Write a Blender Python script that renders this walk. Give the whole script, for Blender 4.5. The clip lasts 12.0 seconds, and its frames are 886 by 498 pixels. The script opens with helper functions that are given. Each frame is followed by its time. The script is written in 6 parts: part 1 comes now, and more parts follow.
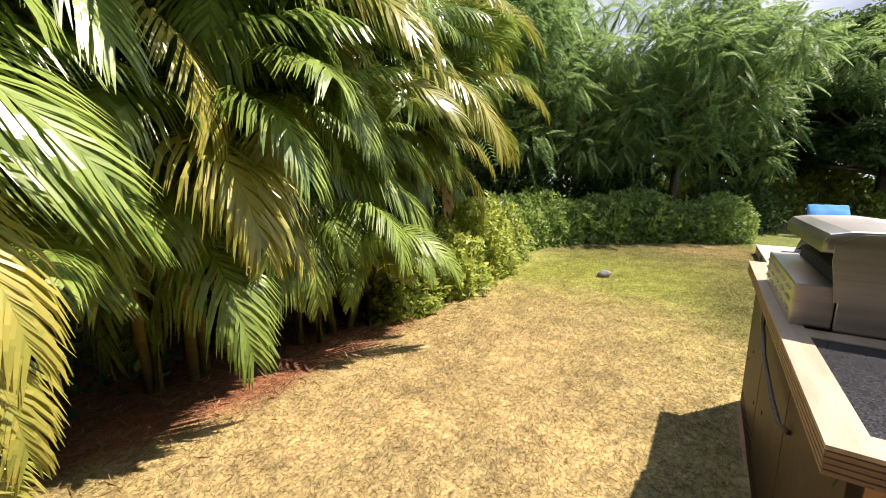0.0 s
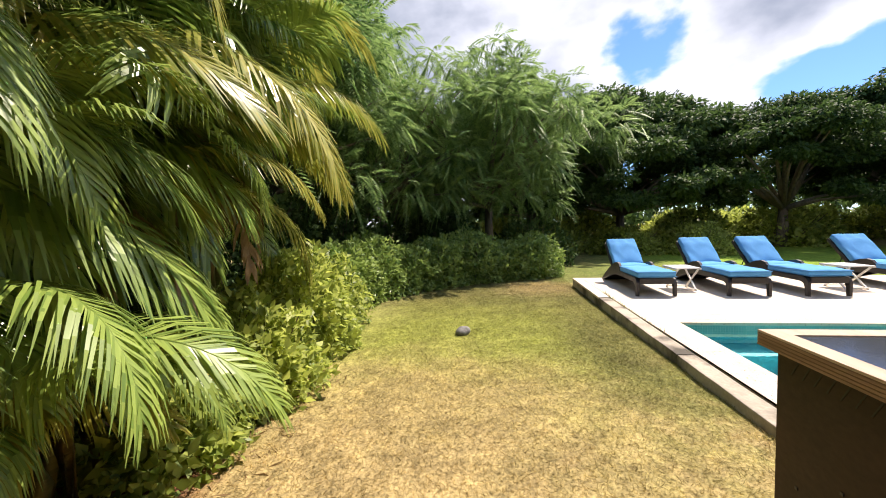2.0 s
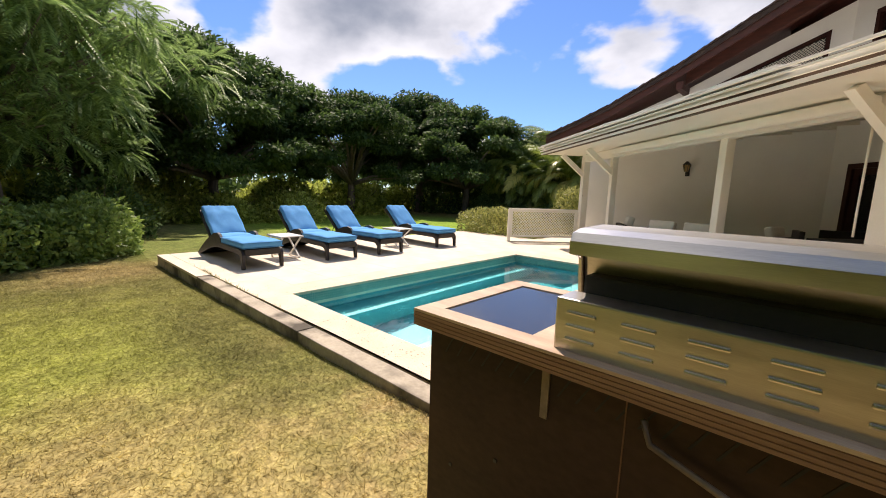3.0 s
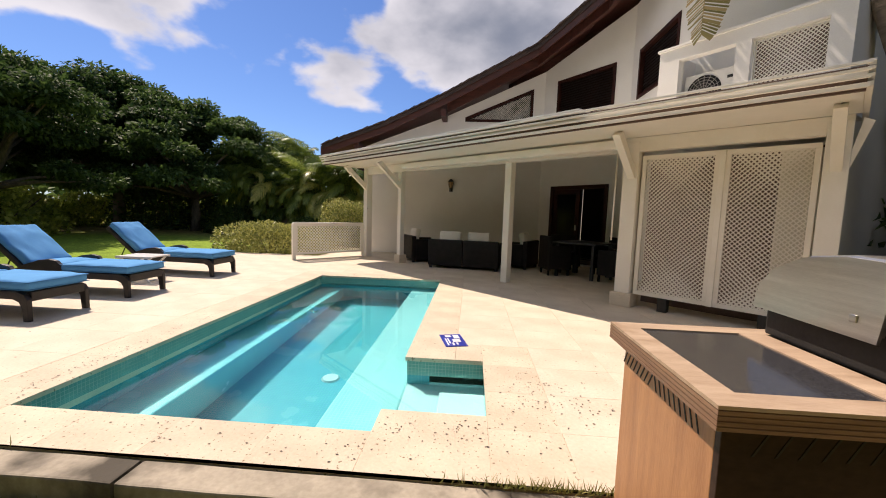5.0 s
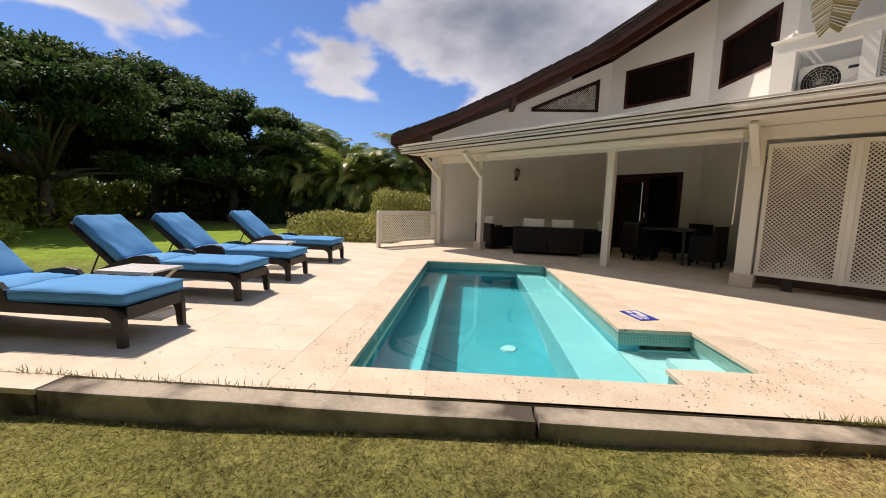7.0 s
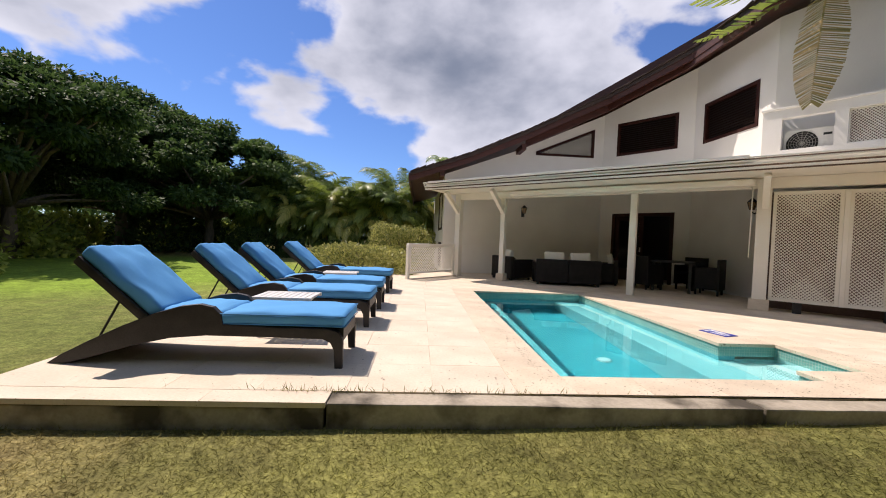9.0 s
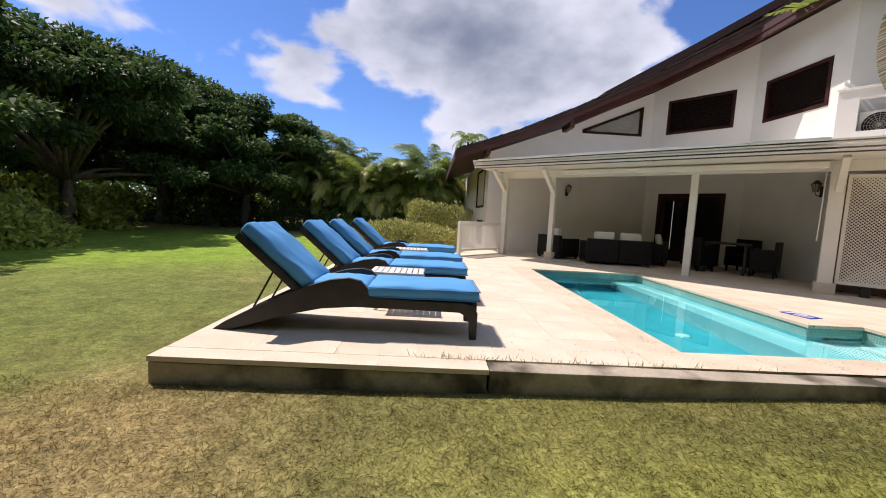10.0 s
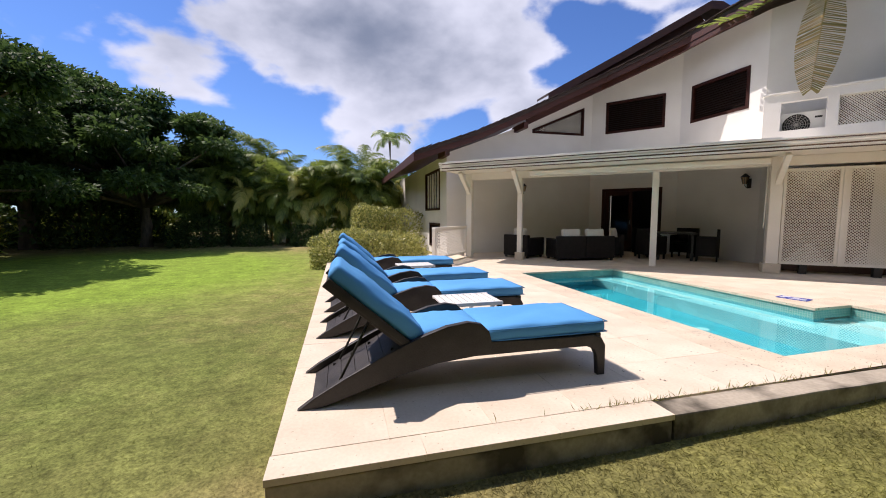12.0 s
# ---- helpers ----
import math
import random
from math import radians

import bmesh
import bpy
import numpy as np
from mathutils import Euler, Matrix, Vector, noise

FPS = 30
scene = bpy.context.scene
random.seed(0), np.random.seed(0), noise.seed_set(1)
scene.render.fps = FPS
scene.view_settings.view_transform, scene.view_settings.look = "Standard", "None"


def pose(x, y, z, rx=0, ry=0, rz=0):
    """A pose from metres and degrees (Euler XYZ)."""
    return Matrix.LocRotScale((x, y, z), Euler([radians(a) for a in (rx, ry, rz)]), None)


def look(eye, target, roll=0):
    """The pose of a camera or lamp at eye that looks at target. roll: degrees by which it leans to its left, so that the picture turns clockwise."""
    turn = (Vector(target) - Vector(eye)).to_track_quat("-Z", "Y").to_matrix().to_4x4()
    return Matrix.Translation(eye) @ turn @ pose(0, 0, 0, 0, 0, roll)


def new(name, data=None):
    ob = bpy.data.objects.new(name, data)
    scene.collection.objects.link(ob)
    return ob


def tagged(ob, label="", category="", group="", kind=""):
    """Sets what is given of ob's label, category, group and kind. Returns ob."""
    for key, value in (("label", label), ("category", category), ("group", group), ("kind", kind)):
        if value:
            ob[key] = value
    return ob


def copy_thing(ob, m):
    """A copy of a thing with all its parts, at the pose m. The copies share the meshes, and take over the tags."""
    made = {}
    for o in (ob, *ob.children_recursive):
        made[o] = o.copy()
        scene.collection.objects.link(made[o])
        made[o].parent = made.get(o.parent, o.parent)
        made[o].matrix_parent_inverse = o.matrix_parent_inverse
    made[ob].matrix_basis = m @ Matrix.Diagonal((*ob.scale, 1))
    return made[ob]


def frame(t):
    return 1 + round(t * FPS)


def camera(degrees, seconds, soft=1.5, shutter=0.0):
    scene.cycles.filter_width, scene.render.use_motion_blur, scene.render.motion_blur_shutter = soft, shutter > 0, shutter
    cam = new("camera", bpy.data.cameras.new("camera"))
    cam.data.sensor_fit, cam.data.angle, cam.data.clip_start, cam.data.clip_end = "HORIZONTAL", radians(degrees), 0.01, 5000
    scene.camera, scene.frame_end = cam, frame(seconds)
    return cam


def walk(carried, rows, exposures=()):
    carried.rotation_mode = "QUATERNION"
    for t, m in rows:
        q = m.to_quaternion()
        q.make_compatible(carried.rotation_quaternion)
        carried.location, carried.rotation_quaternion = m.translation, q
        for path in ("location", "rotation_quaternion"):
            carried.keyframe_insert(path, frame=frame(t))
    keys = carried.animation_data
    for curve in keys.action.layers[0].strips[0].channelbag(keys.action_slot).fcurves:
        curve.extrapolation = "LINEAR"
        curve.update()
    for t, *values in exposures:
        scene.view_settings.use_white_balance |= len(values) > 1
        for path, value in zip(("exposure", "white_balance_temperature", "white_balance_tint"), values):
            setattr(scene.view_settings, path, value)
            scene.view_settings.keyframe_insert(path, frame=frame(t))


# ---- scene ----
cam = camera(97.6, 12.0, 1.0)
PATH = [
    (0, (4.272, -0.992, 1.606), (2.653, -2.114, 1.261), -0.1),
    (0.5, (4.07, -1.212, 1.582), (2.337, -2.135, 1.197), 0.9),
    (1, (3.814, -1.347, 1.595), (1.995, -2.107, 1.257), 0.3),
    (1.5, (3.397, -1.662, 1.573), (1.58, -2.476, 1.386), -0.9),
    (2, (2.943, -1.863, 1.584), (0.966, -2.14, 1.457), -1.7),
    (2.5, (2.587, -1.945, 1.559), (0.698, -1.322, 1.345), 0.0),
    (3, (2.178, -1.747, 1.532), (0.841, -0.288, 1.244), 1.8),
    (3.5, (1.873, -1.662, 1.55), (1.276, 0.239, 1.374), 2.5),
    (5.5, (0.022, -1.736, 1.507), (-0.107, 0.251, 1.315), 2.0),
    (6, (-0.468, -1.842, 1.456), (-0.592, 0.145, 1.261), 2.2),
    (6.5, (-0.957, -2.01, 1.435), (-1.08, -0.025, 1.227), 2.1),
    (7, (-1.469, -2.153, 1.413), (-1.602, -0.171, 1.176), 1.6),
    (9, (-3.455, -2.609, 1.313), (-3.332, -0.614, 1.262), 2.3),
    (9.5, (-4.002, -2.712, 1.306), (-3.969, -0.718, 1.162), 1.1),
    (10, (-4.457, -2.737, 1.301), (-4.394, -0.746, 1.127), 3.1),
    (10.5, (-4.738, -2.58, 1.408), (-4.375, -0.626, 1.182), 1.0),
    (11, (-5.044, -2.34, 1.602), (-4.293, -0.488, 1.672), 1.9),
    (11.5, (-5.44, -2.191, 1.621), (-4.582, -0.384, 1.614), 1.3),
    (12, (-5.958, -1.986, 1.464), (-5.452, -0.059, 1.292), -0.1),
]
walk(cam, [(t, look(eye, target, roll)) for t, eye, target, roll in PATH], [(0.0, 0.95, 6450, 18), (1.6, 0.9, 6450, 18), (2.6, 0.55, 6650, 17), (3.4, 0.40, 6800, 19), (5.4, 0.07, 6850, 20), (6.4, -0.02, 6800, 20), (7.2, 0.0, 6750, 20), (9.0, 0.12, 6400, 20), (12.0, 0.17, 6150, 22)])

# ---- world, sun, exposure ----
SUN_AZ, SUN_EL = radians(-52), radians(57)
world = bpy.data.worlds.new("sky")
scene.world = world
world.use_nodes = True
wn, wl = world.node_tree.nodes, world.node_tree.links
wn.clear()


def wnode(kind, **values):
    node = wn.new(kind)
    for key, value in values.items():
        node.inputs[key].default_value = value
    return node


sky = wn.new("ShaderNodeTexSky")
sky.sky_type, sky.sun_disc = "NISHITA", False
sky.sun_elevation, sky.sun_rotation = SUN_EL, SUN_AZ
sky.air_density, sky.dust_density, sky.ozone_density = 1.0, 0.2, 2.5
direction = wn.new("ShaderNodeTexCoord")
stretch = wnode("ShaderNodeMapping", Scale=(1.0, 1.0, 1.7), Location=(0.35, 0.1, 0.0))
wl.new(direction.outputs["Generated"], stretch.inputs["Vector"])
puffs = wnode("ShaderNodeTexNoise", Scale=3.1, Detail=9.0, Roughness=0.48, Distortion=0.1)
wl.new(stretch.outputs[0], puffs.inputs["Vector"])


def bank(centre, reach, strength):
    """How much cloud gathers round one direction of the sky."""
    dot = wn.new("ShaderNodeVectorMath")
    dot.operation = "DOT_PRODUCT"
    dot.inputs[1].default_value = Vector(centre).normalized()
    wl.new(direction.outputs["Generated"], dot.inputs[0])
    ramp = wn.new("ShaderNodeMapRange")
    ramp.interpolation_type = "SMOOTHSTEP"
    ramp.inputs["From Min"].default_value, ramp.inputs["From Max"].default_value = math.cos(radians(reach)), 1.0
    ramp.inputs["To Max"].default_value = strength
    wl.new(dot.outputs["Value"], ramp.inputs["Value"])
    return ramp.outputs[0]


def math2(op, a, b):
    node = wn.new("ShaderNodeMath")
    node.operation = op
    for n, v in enumerate((a, b)):
        if isinstance(v, float):
            node.inputs[n].default_value = v
        else:
            wl.new(v, node.inputs[n])
    return node.outputs[0]


# The last two banks lie out of view, added as fill light for the porch.
BANKS = [((0.10, 0.86, 0.52), 27, 0.31), ((0.54, 0.775, 0.33), 17, 0.22), ((0.1, 0.6, 0.8), 28, 0.2), ((-0.82, 0.38, 0.44), 26, 0.24), ((-0.61, 0.61, 0.5), 18, 0.2),
         ((-0.95, -0.05, 0.35), 20, 0.2), ((-0.3, 0.75, 0.62), 22, 0.14), ((-0.55, -0.65, 0.5), 64, 0.23), ((0.8, -0.3, 0.5), 34, 0.2)]
cover = puffs.outputs[0]
for centre, reach, strength in BANKS:
    cover = math2("ADD", cover, bank(centre, reach, strength))
edge = wn.new("ShaderNodeMapRange")
edge.interpolation_type = "SMOOTHSTEP"
edge.inputs["From Min"].default_value, edge.inputs["From Max"].default_value = 0.605, 0.675
wl.new(cover, edge.inputs["Value"])
thick = wn.new("ShaderNodeMapRange")
thick.interpolation_type = "SMOOTHSTEP"
thick.inputs["From Min"].default_value, thick.inputs["From Max"].default_value = 0.84, 1.34
folds = wnode("ShaderNodeTexNoise", Scale=4.5, Detail=6.0, Roughness=0.5)
lifted = wnode("ShaderNodeMapping", Location=(0.0, 0.0, -0.12))
wl.new(stretch.outputs[0], lifted.inputs["Vector"])
wl.new(lifted.outputs[0], folds.inputs["Vector"])
wl.new(math2("ADD", cover, math2("MULTIPLY", folds.outputs[0], 0.55)), thick.inputs["Value"])
shade = wn.new("ShaderNodeMix")
shade.data_type = "RGBA"
shade.inputs["A"].default_value, shade.inputs["B"].default_value = (7.1, 7.4, 7.9, 1), (2.0, 2.4, 3.1, 1)
wl.new(thick.outputs[0], shade.inputs["Factor"])
tint = wn.new("ShaderNodeMix")
tint.data_type, tint.blend_type = "RGBA", "MULTIPLY"
tint.inputs["Factor"].default_value = 1.0
tint.inputs["B"].default_value = (0.62, 0.84, 1.16, 1)
wl.new(sky.outputs[0], tint.inputs["A"])
blend = wn.new("ShaderNodeMix")
blend.data_type = "RGBA"
wl.new(edge.outputs[0], blend.inputs["Factor"])
wl.new(tint.outputs["Result"], blend.inputs["A"])
wl.new(shade.outputs["Result"], blend.inputs["B"])
back = wnode("ShaderNodeBackground", Strength=0.104)
wl.new(blend.outputs["Result"], back.inputs["Color"])
wl.new(back.outputs[0], wn.new("ShaderNodeOutputWorld").inputs["Surface"])

sun_lamp = bpy.data.lights.new("sun", "SUN")
sun_lamp.energy, sun_lamp.angle, sun_lamp.color = 4.9, radians(0.55), (1.0, 0.90, 0.76)
sun = new("sun", sun_lamp)
sun_way = Vector((math.sin(SUN_AZ) * math.cos(SUN_EL), math.cos(SUN_AZ) * math.cos(SUN_EL), math.sin(SUN_EL)))
sun.matrix_world = look(sun_way * 60, (0, 0, 0))


# ---- materials ----
def surf(name, a, b, scale=4.0, rough=0.7, bump=0.2, metal=0.0, fine=60.0, stretch=(1, 1, 1), third=None, spec=0.5, bump_size=0.01, vary=0.0):
    """A surface whose colour wanders between a and b at two scales, with fine relief. third: (colour, scale, from, to), stains. vary: change from piece to piece."""
    m = bpy.data.materials.new(name)
    m.use_nodes = True
    nt = m.node_tree
    n, l = nt.nodes, nt.links
    p = n["Principled BSDF"]
    p.inputs["Metallic"].default_value = metal
    p.inputs["Specular IOR Level"].default_value = spec
    co = n.new("ShaderNodeTexCoord")
    mp = n.new("ShaderNodeMapping")
    mp.inputs["Scale"].default_value = stretch
    l.new(co.outputs["Object"], mp.inputs["Vector"])
    big, small = n.new("ShaderNodeTexNoise"), n.new("ShaderNodeTexNoise")
    big.inputs["Scale"].default_value, big.inputs["Detail"].default_value = scale, 6
    small.inputs["Scale"].default_value, small.inputs["Detail"].default_value = fine, 4
    l.new(mp.outputs[0], big.inputs["Vector"])
    l.new(mp.outputs[0], small.inputs["Vector"])
    add = n.new("ShaderNodeMath")
    add.operation = "MULTIPLY_ADD"
    add.inputs[1].default_value = 0.45
    l.new(small.outputs[0], add.inputs[0])
    l.new(big.outputs[0], add.inputs[2])
    rng = n.new("ShaderNodeMapRange")
    rng.inputs["From Min"].default_value, rng.inputs["From Max"].default_value = 0.5, 0.95
    l.new(add.outputs[0], rng.inputs["Value"])
    mix = n.new("ShaderNodeMix")
    mix.data_type = "RGBA"
    mix.inputs["A"].default_value, mix.inputs["B"].default_value = (*a, 1), (*b, 1)
    l.new(rng.outputs[0], mix.inputs["Factor"])
    colour = mix.outputs["Result"]
    if third:
        spots, cut, over = n.new("ShaderNodeTexNoise"), n.new("ShaderNodeMapRange"), n.new("ShaderNodeMix")
        spots.inputs["Scale"].default_value, spots.inputs["Detail"].default_value = third[1], 8
        l.new(co.outputs["Object"], spots.inputs["Vector"])
        cut.inputs["From Min"].default_value, cut.inputs["From Max"].default_value = third[2], third[3]
        l.new(spots.outputs[0], cut.inputs["Value"])
        over.data_type = "RGBA"
        over.inputs["B"].default_value = (*third[0], 1)
        l.new(cut.outputs[0], over.inputs["Factor"])
        l.new(colour, over.inputs["A"])
        colour = over.outputs["Result"]
    if vary:
        info, hue, val = n.new("ShaderNodeObjectInfo"), n.new("ShaderNodeHueSaturation"), n.new("ShaderNodeMapRange")
        val.inputs["To Min"].default_value, val.inputs["To Max"].default_value = 1 - vary, 1 + vary
        l.new(info.outputs["Random"], val.inputs["Value"])
        l.new(val.outputs[0], hue.inputs["Value"])
        l.new(colour, hue.inputs["Color"])
        colour = hue.outputs["Color"]
    l.new(colour, p.inputs["Base Color"])
    rr = n.new("ShaderNodeMapRange")
    rr.inputs["To Min"].default_value, rr.inputs["To Max"].default_value = max(0.03, rough - 0.1), min(1, rough + 0.1)
    l.new(big.outputs[0], rr.inputs["Value"])
    l.new(rr.outputs[0], p.inputs["Roughness"])
    if bump:
        bp = n.new("ShaderNodeBump")
        bp.inputs["Strength"].default_value, bp.inputs["Distance"].default_value = bump, bump_size
        l.new(add.outputs[0], bp.inputs["Height"])
        l.new(bp.outputs[0], p.inputs["Normal"])
    return m


def leafy(name, a, b, rough=0.45, through_light=0.35, spec=0.4):
    """Leaves: colour from leaf to leaf, some light through them."""
    m = bpy.data.materials.new(name)
    m.use_nodes = True
    n, l = m.node_tree.nodes, m.node_tree.links
    p, out = n["Principled BSDF"], n["Material Output"]
    geo, info, noise_, co = n.new("ShaderNodeNewGeometry"), n.new("ShaderNodeObjectInfo"), n.new("ShaderNodeTexNoise"), n.new("ShaderNodeTexCoord")
    noise_.inputs["Scale"].default_value = 0.9
    l.new(co.outputs["Object"], noise_.inputs["Vector"])
    s = n.new("ShaderNodeMath")
    s.operation = "ADD"
    l.new(geo.outputs["Random Per Island"], s.inputs[0])
    l.new(noise_.outputs[0], s.inputs[1])
    s2 = n.new("ShaderNodeMath")
    s2.operation = "MULTIPLY_ADD"
    s2.inputs[1].default_value = 0.5
    l.new(info.outputs["Random"], s2.inputs[0])
    l.new(s.outputs[0], s2.inputs[2])
    r = n.new("ShaderNodeMapRange")
    r.inputs["From Min"].default_value, r.inputs["From Max"].default_value = 0.5, 1.7
    l.new(s2.outputs[0], r.inputs["Value"])
    mix = n.new("ShaderNodeMix")
    mix.data_type = "RGBA"
    mix.inputs["A"].default_value, mix.inputs["B"].default_value = (*a, 1), (*b, 1)
    l.new(r.outputs[0], mix.inputs["Factor"])
    l.new(mix.outputs["Result"], p.inputs["Base Color"])
    p.inputs["Roughness"].default_value, p.inputs["Specular IOR Level"].default_value = rough, spec
    t, ms = n.new("ShaderNodeBsdfTranslucent"), n.new("ShaderNodeMixShader")
    l.new(mix.outputs["Result"], t.inputs["Color"])
    ms.inputs[0].default_value = through_light
    l.new(p.outputs[0], ms.inputs[1])
    l.new(t.outputs[0], ms.inputs[2])
    l.new(ms.outputs[0], out.inputs["Surface"])
    return m


def tiles(name, a, b, joint, size, rough=0.25):
    """Glass mosaic of small squares."""
    m = surf(name, a, b, scale=1.2, rough=rough, bump=0.0, fine=9.0)
    n, l = m.node_tree.nodes, m.node_tree.links
    p = n["Principled BSDF"]
    old = p.inputs["Base Color"].links[0].from_socket
    co = n.new("ShaderNodeTexCoord")
    last = None
    for axis in range(3):
        sep, mod, edge_ = n.new("ShaderNodeSeparateXYZ"), n.new("ShaderNodeMath"), n.new("ShaderNodeMath")
        l.new(co.outputs["Object"], sep.inputs[0])
        mod.operation, edge_.operation = "PINGPONG", "LESS_THAN"
        mod.inputs[1].default_value, edge_.inputs[1].default_value = size / 2, size * 0.06
        l.new(sep.outputs[axis], mod.inputs[0])
        l.new(mod.outputs[0], edge_.inputs[0])
        if last is None:
            last = edge_.outputs[0]
        else:
            mx = n.new("ShaderNodeMath")
            mx.operation = "MAXIMUM"
            l.new(last, mx.inputs[0])
            l.new(edge_.outputs[0], mx.inputs[1])
            last = mx.outputs[0]
    mix = n.new("ShaderNodeMix")
    mix.data_type = "RGBA"
    mix.inputs["B"].default_value = (*joint, 1)
    l.new(last, mix.inputs["Factor"])
    l.new(old, mix.inputs["A"])
    l.new(mix.outputs["Result"], p.inputs["Base Color"])
    return m


STONE = surf("coral_stone", (0.60, 0.50, 0.375), (0.74, 0.645, 0.51), 2.2, 0.75, 0.35, fine=45, third=((0.36, 0.27, 0.18), 38.0, 0.66, 0.72), vary=0.025)
COPING = surf("pitted_coral_coping", (0.56, 0.455, 0.33), (0.71, 0.61, 0.465), 2.6, 0.75, 0.6, fine=50, third=((0.26, 0.18, 0.11), 42.0, 0.64, 0.67), vary=0.05)
CURB = surf("old_concrete", (0.30, 0.26, 0.195), (0.50, 0.435, 0.335), 3.0, 0.85, 0.5, fine=40, third=((0.07, 0.058, 0.04), 2.3, 0.49, 0.66))
WALL = surf("white_render", (0.76, 0.735, 0.69), (0.84, 0.82, 0.775), 1.2, 0.8, 0.25, fine=70)
CREAM = surf("cream_render", (0.70, 0.66, 0.55), (0.78, 0.74, 0.63), 1.0, 0.8, 0.25, fine=70)
PAINT = surf("white_painted_wood", (0.84, 0.80, 0.70), (0.89, 0.85, 0.765), 3.0, 0.5, 0.2, fine=50, third=((0.5, 0.46, 0.38), 9.0, 0.72, 0.8))
BROWN = surf("dark_red_wood", (0.036, 0.010, 0.0065), (0.085, 0.024, 0.015), 3.0, 0.55, 0.3, fine=50, stretch=(1, 6, 6))
SHINGLE = surf("dark_shingle", (0.024, 0.016, 0.014), (0.065, 0.042, 0.036), 3.0, 0.8, 0.6, fine=25)
# Window screens; also the painted darkness of the room behind the door.
SCREEN_AND_ROOM = surf("screen_and_room_dark", (0.006, 0.005, 0.005), (0.016, 0.012, 0.010), 6.0, 0.6, 0.1)
PLY_SIDE = surf("stained_plywood", (0.36, 0.165, 0.075), (0.53, 0.275, 0.13), 2.0, 0.5, 0.15, fine=30, stretch=(8, 8, 0.7), third=((0.2, 0.1, 0.055), 2.2, 0.6, 0.75))
# Counter back, turned from the sun: its shade is put into the dark colour.
PLY_BACK = surf("shaded_dark_plywood", (0.022, 0.012, 0.009), (0.06, 0.033, 0.023), 1.6, 0.5, 0.2, fine=25, spec=0.18, stretch=(1, 1, 1.6), third=((0.10, 0.068, 0.05), 3.1, 0.62, 0.8))
# Countertop edges: darkened to hold the shade on the side towards the lawn.
PLY_TOP = surf("shaded_plywood_edge", (0.18, 0.092, 0.052), (0.31, 0.18, 0.105), 3.0, 0.5, 0.15, fine=40, stretch=(1, 1, 14))
PLY_DARK = surf("plywood_glue_line", (0.10, 0.045, 0.022), (0.17, 0.08, 0.04), 4.0, 0.6, 0.1)
GRANITE = surf("black_granite", (0.010, 0.010, 0.012), (0.075, 0.075, 0.08), 160.0, 0.12, 0.0, fine=420)
STEEL = surf("stainless_steel", (0.50, 0.47, 0.43), (0.68, 0.65, 0.60), 2.0, 0.33, 0.02, metal=1.0, fine=40, stretch=(1, 1, 18))
# Soot in the firebox; on slots, holes and fan it paints the openings' darkness.
SOOT_AND_HOLES = surf("soot_and_hole_black", (0.006, 0.006, 0.006), (0.02, 0.018, 0.016), 9.0, 0.7, 0.2)
WICKER = surf("dark_woven_wicker", (0.010, 0.008, 0.008), (0.034, 0.028, 0.026), 8.0, 0.5, 0.8, fine=110, bump_size=0.006)
BLUE = surf("blue_canvas", (0.085, 0.30, 0.61), (0.12, 0.37, 0.68), 2.0, 0.85, 0.35, fine=240, bump_size=0.004, spec=0.2)
PIPING = surf("blue_piping", (0.03, 0.17, 0.38), (0.05, 0.22, 0.46), 6.0, 0.85, 0.1, fine=200)
CUSHION = surf("off_white_canvas", (0.70, 0.67, 0.60), (0.80, 0.77, 0.70), 3.0, 0.85, 0.3, fine=200)
PLASTIC = surf("white_plastic", (0.74, 0.73, 0.69), (0.82, 0.81, 0.78), 5.0, 0.35, 0.05, fine=60)
IRON = surf("black_iron", (0.012, 0.012, 0.012), (0.03, 0.03, 0.03), 10.0, 0.45, 0.1)
POOL = tiles("pool_mosaic", (0.014, 0.25, 0.32), (0.022, 0.33, 0.40), (0.05, 0.37, 0.42), 0.03)
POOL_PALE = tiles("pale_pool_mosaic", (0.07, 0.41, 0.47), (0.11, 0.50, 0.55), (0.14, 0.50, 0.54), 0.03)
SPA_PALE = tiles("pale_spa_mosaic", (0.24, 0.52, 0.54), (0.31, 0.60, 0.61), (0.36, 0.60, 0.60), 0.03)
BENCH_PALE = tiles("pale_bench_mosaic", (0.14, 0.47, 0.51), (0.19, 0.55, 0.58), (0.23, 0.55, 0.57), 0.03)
BAND = tiles("waterline_mosaic", (0.10, 0.30, 0.27), (0.20, 0.42, 0.36), (0.35, 0.45, 0.40), 0.03)
SIGN_BLUE = surf("blue_enamel", (0.02, 0.035, 0.30), (0.03, 0.05, 0.40), 6.0, 0.35, 0.05)
SIGN_WHITE = surf("white_enamel", (0.70, 0.70, 0.72), (0.80, 0.80, 0.82), 6.0, 0.4, 0.0)
SOIL = surf("red_soil", (0.20, 0.085, 0.045), (0.36, 0.17, 0.095), 3.0, 0.95, 0.8, fine=30, bump_size=0.03)
BARK = surf("grey_bark", (0.10, 0.08, 0.055), (0.24, 0.19, 0.135), 3.0, 0.9, 0.8, fine=20, stretch=(4, 4, 1), bump_size=0.03)
PALM_BARK = surf("ringed_palm_trunk", (0.17, 0.13, 0.10), (0.34, 0.28, 0.22), 2.0, 0.85, 0.7, fine=6, stretch=(0.6, 0.6, 9), bump_size=0.03)
ROCK = surf("dark_rock", (0.05, 0.045, 0.04), (0.3, 0.29, 0.27), 7.0, 0.8, 0.6, fine=40)
